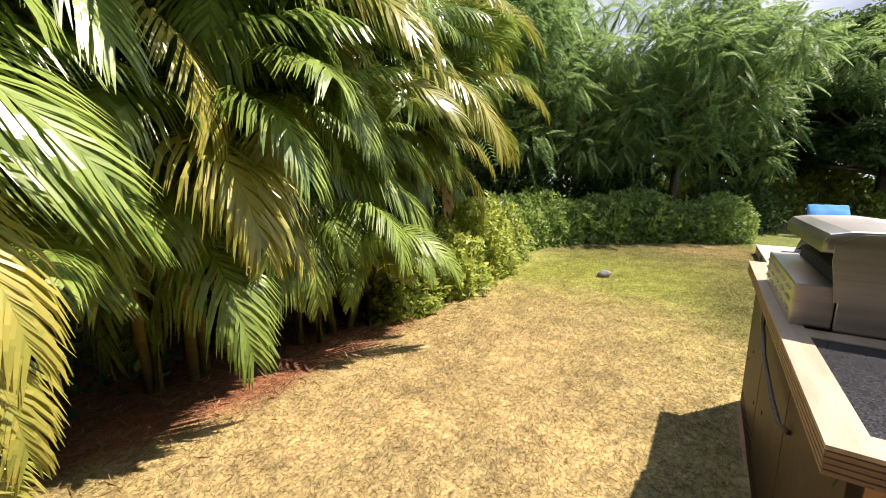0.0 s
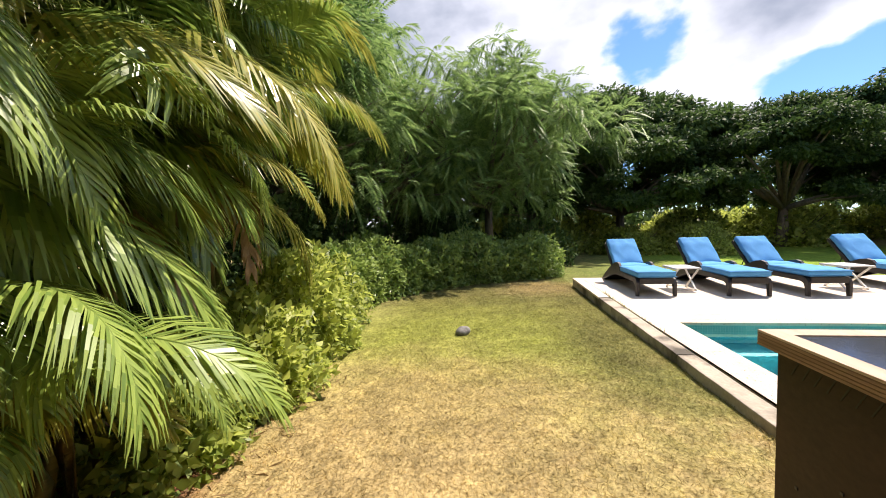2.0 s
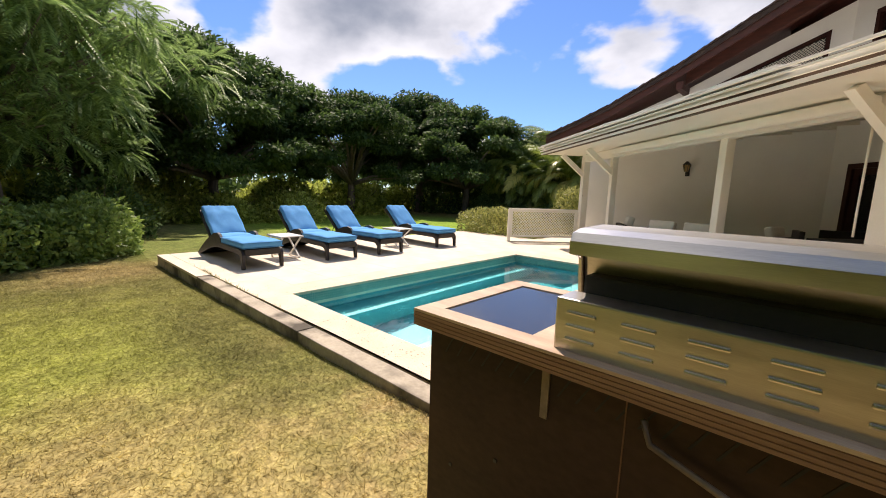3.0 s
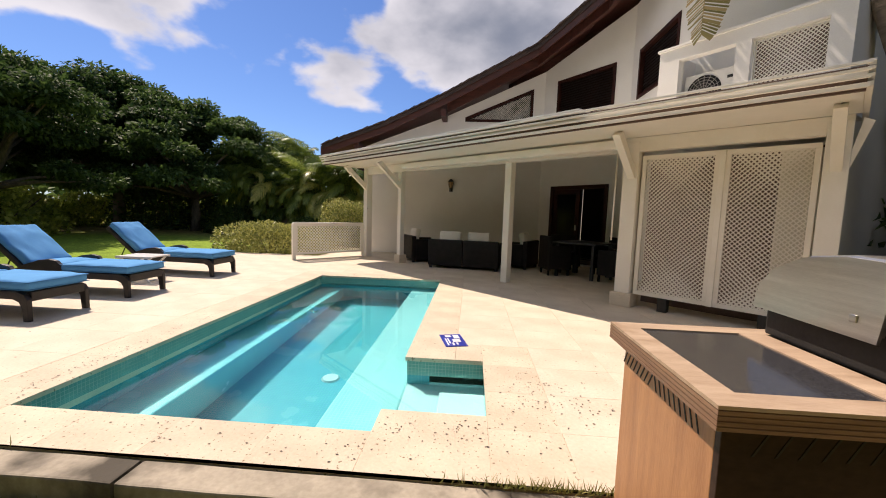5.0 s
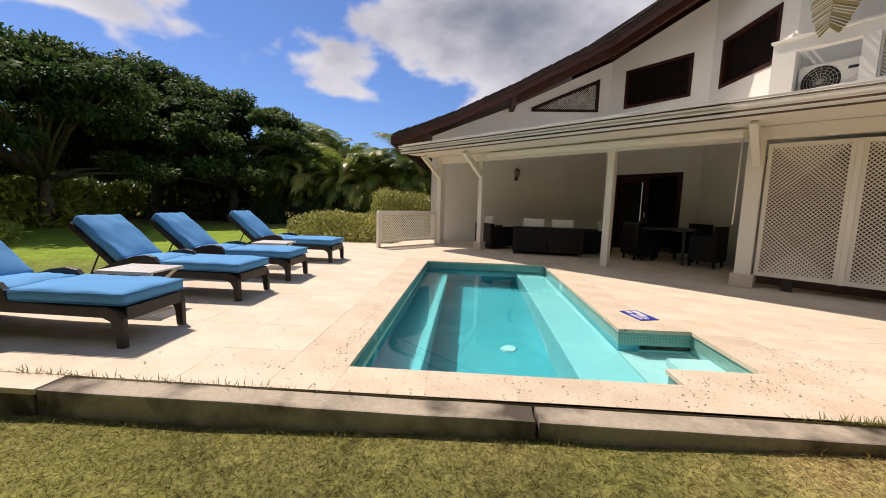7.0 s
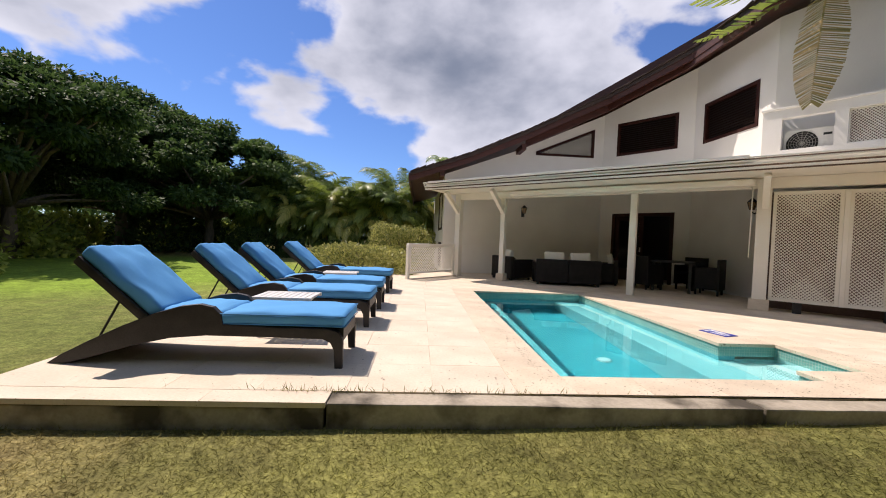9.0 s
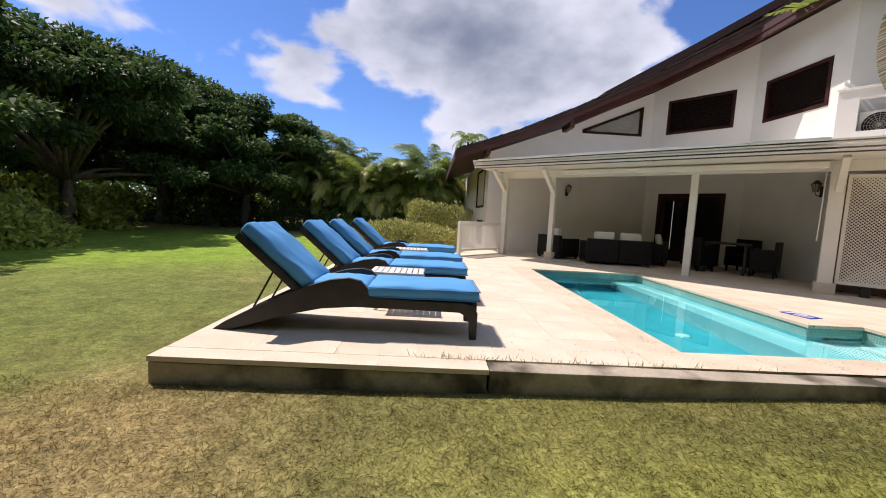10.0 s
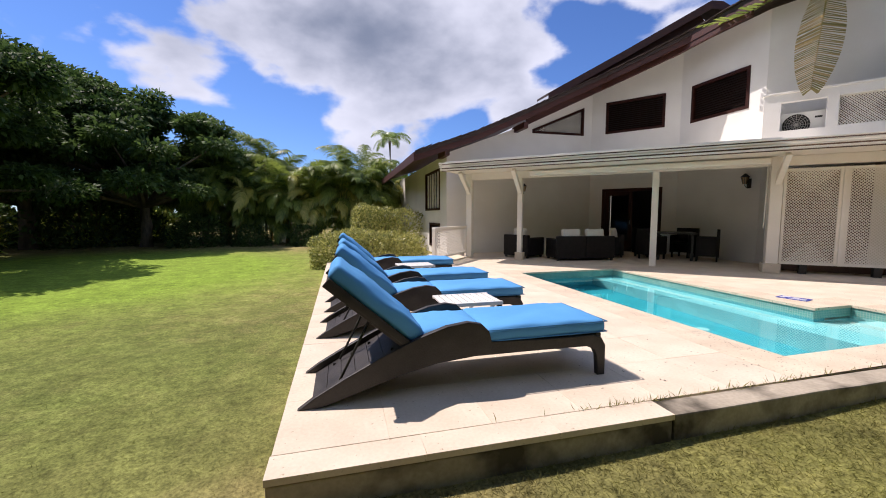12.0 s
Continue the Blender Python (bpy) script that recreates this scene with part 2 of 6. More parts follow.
# Flat brown that paints the shade behind lattices and between fascia boards.
GAP_SHADE = surf("brown_gap_shade", (0.11, 0.07, 0.055), (0.19, 0.13, 0.10), 3.0, 0.9, 0.2)
LOUVRE = surf("dark_louvre_wood", (0.010, 0.004, 0.0035), (0.022, 0.008, 0.006), 3.0, 0.7, 0.2, spec=0.1)
FRAME_WOOD = surf("dark_frame_wood", (0.024, 0.007, 0.005), (0.050, 0.015, 0.010), 3.0, 0.6, 0.25, fine=50, spec=0.2)
BLACK_WICKER = surf("black_woven_wicker", (0.004, 0.0035, 0.0035), (0.015, 0.012, 0.012), 8.0, 0.55, 0.8, fine=110, bump_size=0.006, spec=0.3)
# Same plywood, lightened to paint the sun on the countertop's upper face.
PLY_TOP_LIT = surf("sunlit_plywood_top", (0.38, 0.26, 0.17), (0.55, 0.41, 0.285), 3.0, 0.5, 0.15, fine=40, stretch=(1, 8, 8), third=((0.34, 0.22, 0.13), 5.0, 0.6, 0.75))
PALM_FOOT = surf("red_brown_palm_trunk", (0.10, 0.055, 0.035), (0.30, 0.19, 0.135), 2.0, 0.85, 0.7, fine=6, stretch=(0.6, 0.6, 9), bump_size=0.03)
DULL_PIPE = surf("dull_brown_pipe", (0.10, 0.07, 0.05), (0.22, 0.17, 0.12), 6.0, 0.5, 0.2)
LAMP_GLASS = surf("amber_lamp_glass", (0.35, 0.22, 0.10), (0.45, 0.30, 0.15), 8.0, 0.2, 0.0)


def clear_material(name, ior, colour, rough=0.0):
    m = bpy.data.materials.new(name)
    m.use_nodes = True
    p = m.node_tree.nodes["Principled BSDF"]
    p.inputs["Base Color"].default_value = (*colour, 1)
    p.inputs["Transmission Weight"].default_value = 1.0
    p.inputs["Roughness"].default_value, p.inputs["IOR"].default_value = rough, ior
    return m


WATER = clear_material("pool_water", 1.33, (0.72, 0.97, 1.0))
wave, wbump = WATER.node_tree.nodes.new("ShaderNodeTexNoise"), WATER.node_tree.nodes.new("ShaderNodeBump")
wave.inputs["Scale"].default_value, wave.inputs["Detail"].default_value = 3.0, 2
wbump.inputs["Strength"].default_value, wbump.inputs["Distance"].default_value = 0.10, 0.02
WATER.node_tree.links.new(wave.outputs[0], wbump.inputs["Height"])
WATER.node_tree.links.new(wbump.outputs[0], WATER.node_tree.nodes["Principled BSDF"].inputs["Normal"])
GLASS = clear_material("door_glass", 1.2, (0.9, 0.95, 0.93))


# Lawn: dry straw, mown green and red earth in patches.
LAWN = surf("mown_lawn", (0.155, 0.148, 0.05), (0.28, 0.245, 0.095), 1.1, 0.95, 0.4, fine=110, bump_size=0.012, spec=0.1, third=((0.33, 0.24, 0.12), 3.7, 0.48, 0.78))


def lawn_patches():
    n, l = LAWN.node_tree.nodes, LAWN.node_tree.links
    p = n["Principled BSDF"]
    colour = p.inputs["Base Color"].links[0].from_socket
    co, sep = n.new("ShaderNodeTexCoord"), n.new("ShaderNodeSeparateXYZ")
    l.new(co.outputs["Object"], sep.inputs[0])

    def spot(centre, radius, soft, tone, amount, wander, ratio=1.0):
        nonlocal colour
        away, scaled, length = n.new("ShaderNodeVectorMath"), n.new("ShaderNodeVectorMath"), n.new("ShaderNodeVectorMath")
        away.operation, scaled.operation, length.operation = "SUBTRACT", "MULTIPLY", "LENGTH"
        away.inputs[1].default_value, scaled.inputs[1].default_value = (*centre, 0), (1, ratio, 0)
        l.new(co.outputs["Object"], away.inputs[0])
        l.new(away.outputs[0], scaled.inputs[0])
        l.new(scaled.outputs[0], length.inputs[0])
        wob, sum_, rng, mix = n.new("ShaderNodeTexNoise"), n.new("ShaderNodeMath"), n.new("ShaderNodeMapRange"), n.new("ShaderNodeMix")
        wob.inputs["Scale"].default_value, wob.inputs["Detail"].default_value, wob.inputs["Roughness"].default_value = 1.6, 8, 0.7
        l.new(co.outputs["Object"], wob.inputs["Vector"])
        sum_.operation = "MULTIPLY_ADD"
        sum_.inputs[1].default_value = wander
        l.new(wob.outputs[0], sum_.inputs[0])
        l.new(length.outputs["Value"], sum_.inputs[2])
        rng.inputs["From Min"].default_value, rng.inputs["From Max"].default_value = radius + wander / 2 + soft, radius + wander / 2 - soft
        rng.inputs["To Max"].default_value = amount
        l.new(sum_.outputs[0], rng.inputs["Value"])
        mix.data_type = "RGBA"
        mix.inputs["B"].default_value = (*tone, 1)
        l.new(rng.outputs[0], mix.inputs["Factor"])
        l.new(colour, mix.inputs["A"])
        colour = mix.outputs["Result"]

    spot((-13.0, 9.3), 6.6, 1.8, (0.19, 0.30, 0.03), 0.9, 2.0)
    spot((-8.4, 1.2), 3.4, 1.8, (0.125, 0.165, 0.036), 0.8, 1.6)
    spot((-4.8, -1.9), 3.2, 1.3, (0.165, 0.155, 0.054), 0.8, 1.6)
    spot((-1.9, -2.6), 2.3, 1.2, (0.265, 0.285, 0.06), 0.8, 1.6)
    spot((2.2, -2.6), 2.6, 1.2, (0.38, 0.285, 0.128), 0.85, 2.6, 1.3)
    spot((0.0, -2.8), 1.5, 0.7, (0.36, 0.275, 0.125), 0.6, 2.2)
    spot((-6.2, -0.9), 0.9, 0.4, (0.36, 0.27, 0.13), 0.6, 1.2)
    # Darker olive strip along the foot of the kerb.
    spot((-1.8, -0.55), 1.5, 0.9, (0.105, 0.10, 0.036), 0.7, 1.4, 3.2)
    spot((2.3, -5.0), 3.1, 0.35, (0.25, 0.105, 0.055), 0.95, 1.3, 2.2)
    spot((5.4, -4.2), 1.3, 0.4, (0.24, 0.10, 0.05), 0.9, 1.2, 1.4)
    # Tufts and thin spots, from a hand's breadth down to single tufts.
    for size, low, high in ((2.6, 0.78, 1.22), (13.0, 0.72, 1.28), (48.0, 0.62, 1.42)):
        tuft, tone, hue = n.new("ShaderNodeTexNoise"), n.new("ShaderNodeMapRange"), n.new("ShaderNodeHueSaturation")
        tuft.inputs["Scale"].default_value, tuft.inputs["Detail"].default_value, tuft.inputs["Roughness"].default_value = size, 7, 0.65
        l.new(co.outputs["Object"], tuft.inputs["Vector"])
        tone.inputs["From Min"].default_value, tone.inputs["From Max"].default_value = 0.34, 0.66
        tone.inputs["To Min"].default_value, tone.inputs["To Max"].default_value = low, high
        l.new(tuft.outputs[0], tone.inputs["Value"])
        l.new(tone.outputs[0], hue.inputs["Value"])
        l.new(colour, hue.inputs["Color"])
        colour = hue.outputs["Color"]
    l.new(colour, p.inputs["Base Color"])


lawn_patches()

# The blades of the same lawn let some light through.
BLADE = LAWN.copy()
BLADE.name = "grass_blade"
bn, bl = BLADE.node_tree.nodes, BLADE.node_tree.links
bp_, bt, bm_ = bn["Principled BSDF"], bn.new("ShaderNodeBsdfTranslucent"), bn.new("ShaderNodeMixShader")
bl.new(bp_.inputs["Base Color"].links[0].from_socket, bt.inputs["Color"])
bm_.inputs[0].default_value = 0.6
bl.new(bp_.outputs[0], bm_.inputs[1])
bl.new(bt.outputs[0], bm_.inputs[2])
bl.new(bm_.outputs[0], bn["Material Output"].inputs["Surface"])
bl.remove(bp_.inputs["Normal"].links[0])
# Each blade has its own tone, from straw to green.
bgeo, bval, bhue = bn.new("ShaderNodeNewGeometry"), bn.new("ShaderNodeMapRange"), bn.new("ShaderNodeHueSaturation")
bval.inputs["To Min"].default_value, bval.inputs["To Max"].default_value = 0.85, 1.6
bl.new(bgeo.outputs["Random Per Island"], bval.inputs["Value"])
bl.new(bval.outputs[0], bhue.inputs["Value"])
bl.new(bp_.inputs["Base Color"].links[0].from_socket, bhue.inputs["Color"])
bl.new(bhue.outputs["Color"], bp_.inputs["Base Color"])
bl.new(bhue.outputs["Color"], bt.inputs["Color"])
PALM_GREEN = leafy("areca_leaf", (0.07, 0.155, 0.025), (0.36, 0.47, 0.10), 0.32, 0.34, 0.6)
PALM_YELLOW = leafy("yellowing_areca_leaf", (0.20, 0.28, 0.04), (0.54, 0.49, 0.11), 0.32, 0.38, 0.55)
FAR_PALM = leafy("far_palm_leaf", (0.045, 0.10, 0.018), (0.29, 0.36, 0.07), 0.4, 0.4, 0.4)
PALM_DRY = leafy("dry_palm_leaf", (0.24, 0.15, 0.07), (0.36, 0.25, 0.12), 0.6, 0.2, 0.3)
FEATHER = leafy("feathery_tree_leaf", (0.07, 0.15, 0.038), (0.36, 0.50, 0.165), 0.5, 0.46, 0.35)
DARK_LEAF = leafy("dark_tree_leaf", (0.018, 0.048, 0.012), (0.115, 0.185, 0.05), 0.6, 0.35, 0.2)
LIME_LEAF = leafy("lime_shrub_leaf", (0.13, 0.20, 0.03), (0.62, 0.68, 0.15), 0.45, 0.5, 0.4)
HEDGE_LEAF = leafy("hedge_leaf", (0.075, 0.17, 0.035), (0.37, 0.48, 0.12), 0.4, 0.4, 0.4)
CLIPPED_LEAF = leafy("clipped_bush_leaf", (0.09, 0.14, 0.028), (0.52, 0.50, 0.16), 0.45, 0.4, 0.4)
GRASS_BLADE = leafy("grass_blade", (0.13, 0.17, 0.03), (0.36, 0.31, 0.11), 0.6, 0.3, 0.2)
STEM = surf("palm_cane", (0.16, 0.15, 0.035), (0.30, 0.24, 0.07), 3.0, 0.5, 0.3, fine=12, stretch=(0.5, 0.5, 6))


# ---- building helpers ----
def mesh_of(name, verts, faces, material, smooth=False):
    me = bpy.data.meshes.new(name)
    me.from_pydata([tuple(v) for v in verts], [], faces)
    me.materials.append(material)
    if smooth:
        me.polygons.foreach_set("use_smooth", [True] * len(me.polygons))
    me.update()
    return me


def put(name, me, parent=None, label="", m=None):
    ob = new(name, me)
    if parent is not None:
        ob.parent = parent
    if m is not None:
        ob.matrix_basis = m
    return tagged(ob, label)


def part(name, bm, material, parent, label="", smooth=False):
    """One mesh object from a bmesh, under a thing or a part."""
    bmesh.ops.recalc_face_normals(bm, faces=bm.faces)
    me = bpy.data.meshes.new(name)
    bm.to_mesh(me)
    bm.free()
    me.materials.append(material)
    if smooth:
        me.polygons.foreach_set("use_smooth", [True] * len(me.polygons))
    return put(name, me, parent, label)


def thing(name, label, category, m=None, group="", kind=""):
    ob = new(name)
    ob.empty_display_size = 0.2
    if m is not None:
        ob.matrix_basis = m
    return tagged(ob, label, category, group, kind)


def box(x0, x1, y0, y1, z0, z1, bevel=0.0, segments=2, bm=None):
    bm = bm or bmesh.new()
    made = bmesh.ops.create_cube(bm, size=1.0, matrix=Matrix.LocRotScale(((x0 + x1) / 2, (y0 + y1) / 2, (z0 + z1) / 2), None, (x1 - x0, y1 - y0, z1 - z0)))
    if bevel:
        edges = {e for v in made["verts"] for e in v.link_edges}
        bmesh.ops.bevel(bm, geom=list(edges), offset=bevel, segments=segments, profile=0.6, affect="EDGES")
    return bm


def prism(outline, y0, y1, bevel=0.0, axis="y"):
    """A flat outline pushed through from y0 to y1; axis y: outline in x, z; axis z: outline in x, y; axis x: outline in y, z."""
    bm = bmesh.new()
    lay = {"y": lambda a, b, c: (a, c, b), "z": lambda a, b, c: (a, b, c), "x": lambda a, b, c: (c, a, b)}[axis]
    lower = [bm.verts.new(lay(a, b, y0)) for a, b in outline]
    upper = [bm.verts.new(lay(a, b, y1)) for a, b in outline]
    bm.faces.new(lower), bm.faces.new(upper[::-1])
    for i in range(len(outline)):
        j = (i + 1) % len(outline)
        bm.faces.new((lower[j], lower[i], upper[i], upper[j]))
    if bevel:
        bmesh.ops.recalc_face_normals(bm, faces=bm.faces)
        rim = [e for e in bm.edges if any(len(f.verts) > 4 or f.verts[0] in lower and f.verts[1] in lower and f.verts[2] in lower for f in e.link_faces)]
        bmesh.ops.bevel(bm, geom=list(set(rim)), offset=bevel, segments=2, profile=0.6, affect="EDGES")
    return bm


def tube_data(points, radii, sides=8):
    """Vertices and faces of a tube along points."""
    verts, faces = [], []
    points = [Vector(p) for p in points]
    for i, p in enumerate(points):
        way = (points[min(i + 1, len(points) - 1)] - points[max(i - 1, 0)]).normalized()
        turn = way.to_track_quat("Z", "Y")
        r = radii[i] if hasattr(radii, "__len__") else radii
        for k in range(sides):
            a = 2 * math.pi * k / sides
            verts.append(p + turn @ Vector((math.cos(a) * r, math.sin(a) * r, 0)))
    for i in range(len(points) - 1):
        for k in range(sides):
            a, b = i * sides + k, i * sides + (k + 1) % sides
            faces.append((a, b, b + sides, a + sides))
    faces.append(tuple(range(sides))[::-1])
    faces.append(tuple(len(verts) - sides + k for k in range(sides)))
    return verts, faces


def tube(name, points, radii, material, parent, sides=8, label=""):
    verts, faces = tube_data(points, radii, sides)
    return put(name, mesh_of(name, verts, faces, material, True), parent, label)


# ---- ground, deck, pool ----
DECK_Z = 0.25
POOL_X0, POOL_X1, POOL_Y0, POOL_Y1 = -2.3, 0.02, 0.40, 5.50
SPA_X1, SPA_Y0, SPA_Y1 = 0.70, 0.66, 1.61
WATER_Z = 0.12


def smooth01(v):
    v = min(1.0, max(0.0, v))
    return v * v * (3 - 2 * v)


def ground_z(x, y):
    """The lawn rises a little towards the counter and sinks under the palms."""
    near = smooth01((y + 3.2) / 2.8)
    z = 0.03 + near * (0.03 + 0.11 * smooth01((x + 5.5) / 7.0))
    z -= 0.16 * smooth01((-3.4 - y) / 1.6) * smooth01((x + 2.0) / 3.0) * smooth01((12 - x) / 4)
    if -2.7 < x < 1.1 and 0.1 < y < 5.9:
        z -= 1.6
    return z + 0.012 * noise.noise((x * 0.9, y * 0.9, 0)) + 0.006 * noise.noise((x * 3.1, y * 3.1, 4))


def spread(lo, hi, step, far):
    inner = list(np.arange(lo, hi + step / 2, step))
    grow, d = [], step
    v = hi
    while v < far:
        d *= 1.45
        v += d
        grow.append(v)
    return [lo + hi - g for g in reversed(grow)] + inner + grow


gx, gy = spread(-16.0, 9.0, 0.2, 900), spread(-7.0, 18.0, 0.2, 900)
g_verts = [(x, y, ground_z(x, y)) for y in gy for x in gx]
g_faces = [(j * len(gx) + i, j * len(gx) + i + 1, (j + 1) * len(gx) + i + 1, (j + 1) * len(gx) + i) for j in range(len(gy) - 1) for i in range(len(gx) - 1)]
ground = put("ground", mesh_of("ground", g_verts, g_faces, LAWN, True))
tagged(ground, "mown lawn with dry straw patches and red earth", "lawn", kind="structure")

# Foundation of the deck in rectangles round the pool, below the pavers.
deck = thing("pavement", "pale coral stone pool deck with pitted worn pavers", "pavement", kind="structure")
SLABS = [(-6.33, POOL_X0, 0.10, 8.5), (POOL_X0, SPA_X1, 0.10, POOL_Y0), (POOL_X0, SPA_X1, POOL_Y1, 8.5), (POOL_X1, SPA_X1, SPA_Y1, POOL_Y1),
         (POOL_X1, SPA_X1, POOL_Y0, SPA_Y0), (SPA_X1, 5.3, 0.10, 8.5), (-3.6, 4.4, 8.5, 10.2)]
bm = bmesh.new()
for x0, x1, y0, y1 in SLABS:
    box(x0, x1, y0, y1, -0.1, DECK_Z - 0.018, bm=bm)
part("foundation", bm, STONE, deck, "sand-coloured mortar bed")

# Front kerb in three cast lengths, with a crack between them.
kerb = thing("kerb", "weathered concrete kerb along the lawn, stained dark", "kerb", kind="structure")
for x0, x1 in ((-6.33, -4.02), (-4.005, -1.07), (-1.055, 1.55), (1.565, 5.3)):
    bm = box(x0, x1, -0.14, 0.035, -0.15, DECK_Z - (0.040 if x0 < -5 else 0.006), 0.012)
    bmesh.ops.subdivide_edges(bm, edges=[e for e in bm.edges if abs(e.verts[0].co.x - e.verts[1].co.x) > 1], cuts=24, use_grid_fill=True)
    for v in bm.verts:
        v.co += Vector((0, 0.006 * noise.noise(v.co * 3.3), 0.005 * noise.noise(v.co * 2.1 + Vector((5, 0, 0)))))
    part("kerb_length", bm, CURB, kerb, smooth=False)
joint = [(-3.3, .036), (5.3, .036), (5.3, .058), (2.0, .056), (0.6, .062), (-0.9, .060), (-1.6, .052), (-2.4, .046)]
bm = bmesh.new()
bm.faces.new([bm.verts.new((x, y, DECK_Z + .0025)) for x, y in joint])
bmesh.ops.solidify(bm, geom=bm.faces[:], thickness=0.004)
part("open_joint", bm, SHINGLE, kerb, "dark open joint behind the kerb")

# The pool shell: walls, floor, benches, spa bay.
pool = thing("swimming_pool", "turquoise mosaic swimming pool with benches and spa bay", "pool", kind="structure")
FLOOR_Z = -1.0
shell, spa_shell = bmesh.new(), bmesh.new()
for x0, x1, y0, y1, z0, z1 in ((POOL_X0 - .2, POOL_X0, POOL_Y0 - .2, POOL_Y1 + .2, FLOOR_Z - .1, 0.03), (POOL_X1, POOL_X1 + .2, SPA_Y1, POOL_Y1 + .2, FLOOR_Z - .1, 0.03),
                               (POOL_X0, POOL_X1, POOL_Y0 - .2, POOL_Y0, FLOOR_Z - .1, 0.03), (POOL_X0, POOL_X1, POOL_Y1, POOL_Y1 + .2, FLOOR_Z - .1, 0.03),
                               (POOL_X1, POOL_X1 + .2, POOL_Y0 - .2, SPA_Y0, FLOOR_Z - .1, 0.03), (SPA_X1, SPA_X1 + .2, SPA_Y0 - .2, SPA_Y1 + .2, -.6, 0.03),
                               (POOL_X1 + .2, SPA_X1, SPA_Y1, SPA_Y1 + .2, -.6, 0.03), (POOL_X1 + .2, SPA_X1, SPA_Y0 - .2, SPA_Y0, -.6, 0.03)):
    box(x0, x1, y0, y1, z0, z1, bm=spa_shell if z0 == -.6 else shell)
part("pool_wall", shell, POOL, pool)
part("spa_wall", spa_shell, SPA_PALE, pool, "pale mosaic wall of the spa bay")
part("pool_floor", box(POOL_X0, POOL_X1, POOL_Y0, POOL_Y1, FLOOR_Z - .1, FLOOR_Z), POOL, pool)
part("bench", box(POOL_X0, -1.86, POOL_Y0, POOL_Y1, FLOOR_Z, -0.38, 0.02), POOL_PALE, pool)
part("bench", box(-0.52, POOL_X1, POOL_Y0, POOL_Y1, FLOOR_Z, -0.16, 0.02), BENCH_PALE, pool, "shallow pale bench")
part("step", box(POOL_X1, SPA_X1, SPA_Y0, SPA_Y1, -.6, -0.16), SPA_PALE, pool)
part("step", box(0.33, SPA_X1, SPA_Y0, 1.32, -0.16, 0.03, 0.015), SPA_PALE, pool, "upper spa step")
rim = bmesh.new()
for x0, x1, y0, y1 in ((POOL_X0 - .12, POOL_X0 + .004, POOL_Y0, POOL_Y1), (POOL_X1 - .004, POOL_X1 + .12, SPA_Y1 + .004, POOL_Y1), (POOL_X0, POOL_X1, POOL_Y0 - .12, POOL_Y0 + .004),
                       (POOL_X0, POOL_X1, POOL_Y1 - .004, POOL_Y1 + .12), (POOL_X1 - .004, POOL_X1 + .12, POOL_Y0, SPA_Y0 - .004), (SPA_X1 - .004, SPA_X1 + .1, SPA_Y0, SPA_Y1),
                       (POOL_X1, SPA_X1, SPA_Y1 - .004, SPA_Y1 + .1), (POOL_X1, SPA_X1, SPA_Y0 - .1, SPA_Y0 + .004)):
    box(x0, x1, y0, y1, 0.03, DECK_Z - 0.03, bm=rim)
part("waterline_band", rim, BAND, pool, "greenish mosaic waterline band")
bm = bmesh.new()
bmesh.ops.create_cone(bm, segments=24, radius1=0.10, radius2=0.08, depth=0.03, cap_ends=True, matrix=Matrix.Translation((-0.95, 2.35, FLOOR_Z + .015)))
part("drain_cover", bm, SPA_PALE, pool, "round pale drain cover")
bm = bmesh.new()
ring = [(POOL_X0, POOL_Y0), (POOL_X1, POOL_Y0), (POOL_X1, SPA_Y0), (SPA_X1, SPA_Y0), (SPA_X1, SPA_Y1), (POOL_X1, SPA_Y1), (POOL_X1, POOL_Y1), (POOL_X0, POOL_Y1)]
bm.faces.new([bm.verts.new((x, y, WATER_Z)) for x, y in ring])
water = part("water", bm, WATER, None)
tagged(water, "clear still pool water", "water", kind="structure")
water.visible_shadow = False

# ---- house ----
# Porch frame: origin at the second post, x along the row of posts, y towards the house.
PORCH_TURN = math.degrees(math.atan2(-0.673, 0.7395))
PORCH = pose(-1.20, 7.80, 0, 0, 0, PORCH_TURN)


def porch_xy(s, d):
    v = PORCH @ Vector((s, d, 0))
    return v.x, v.y


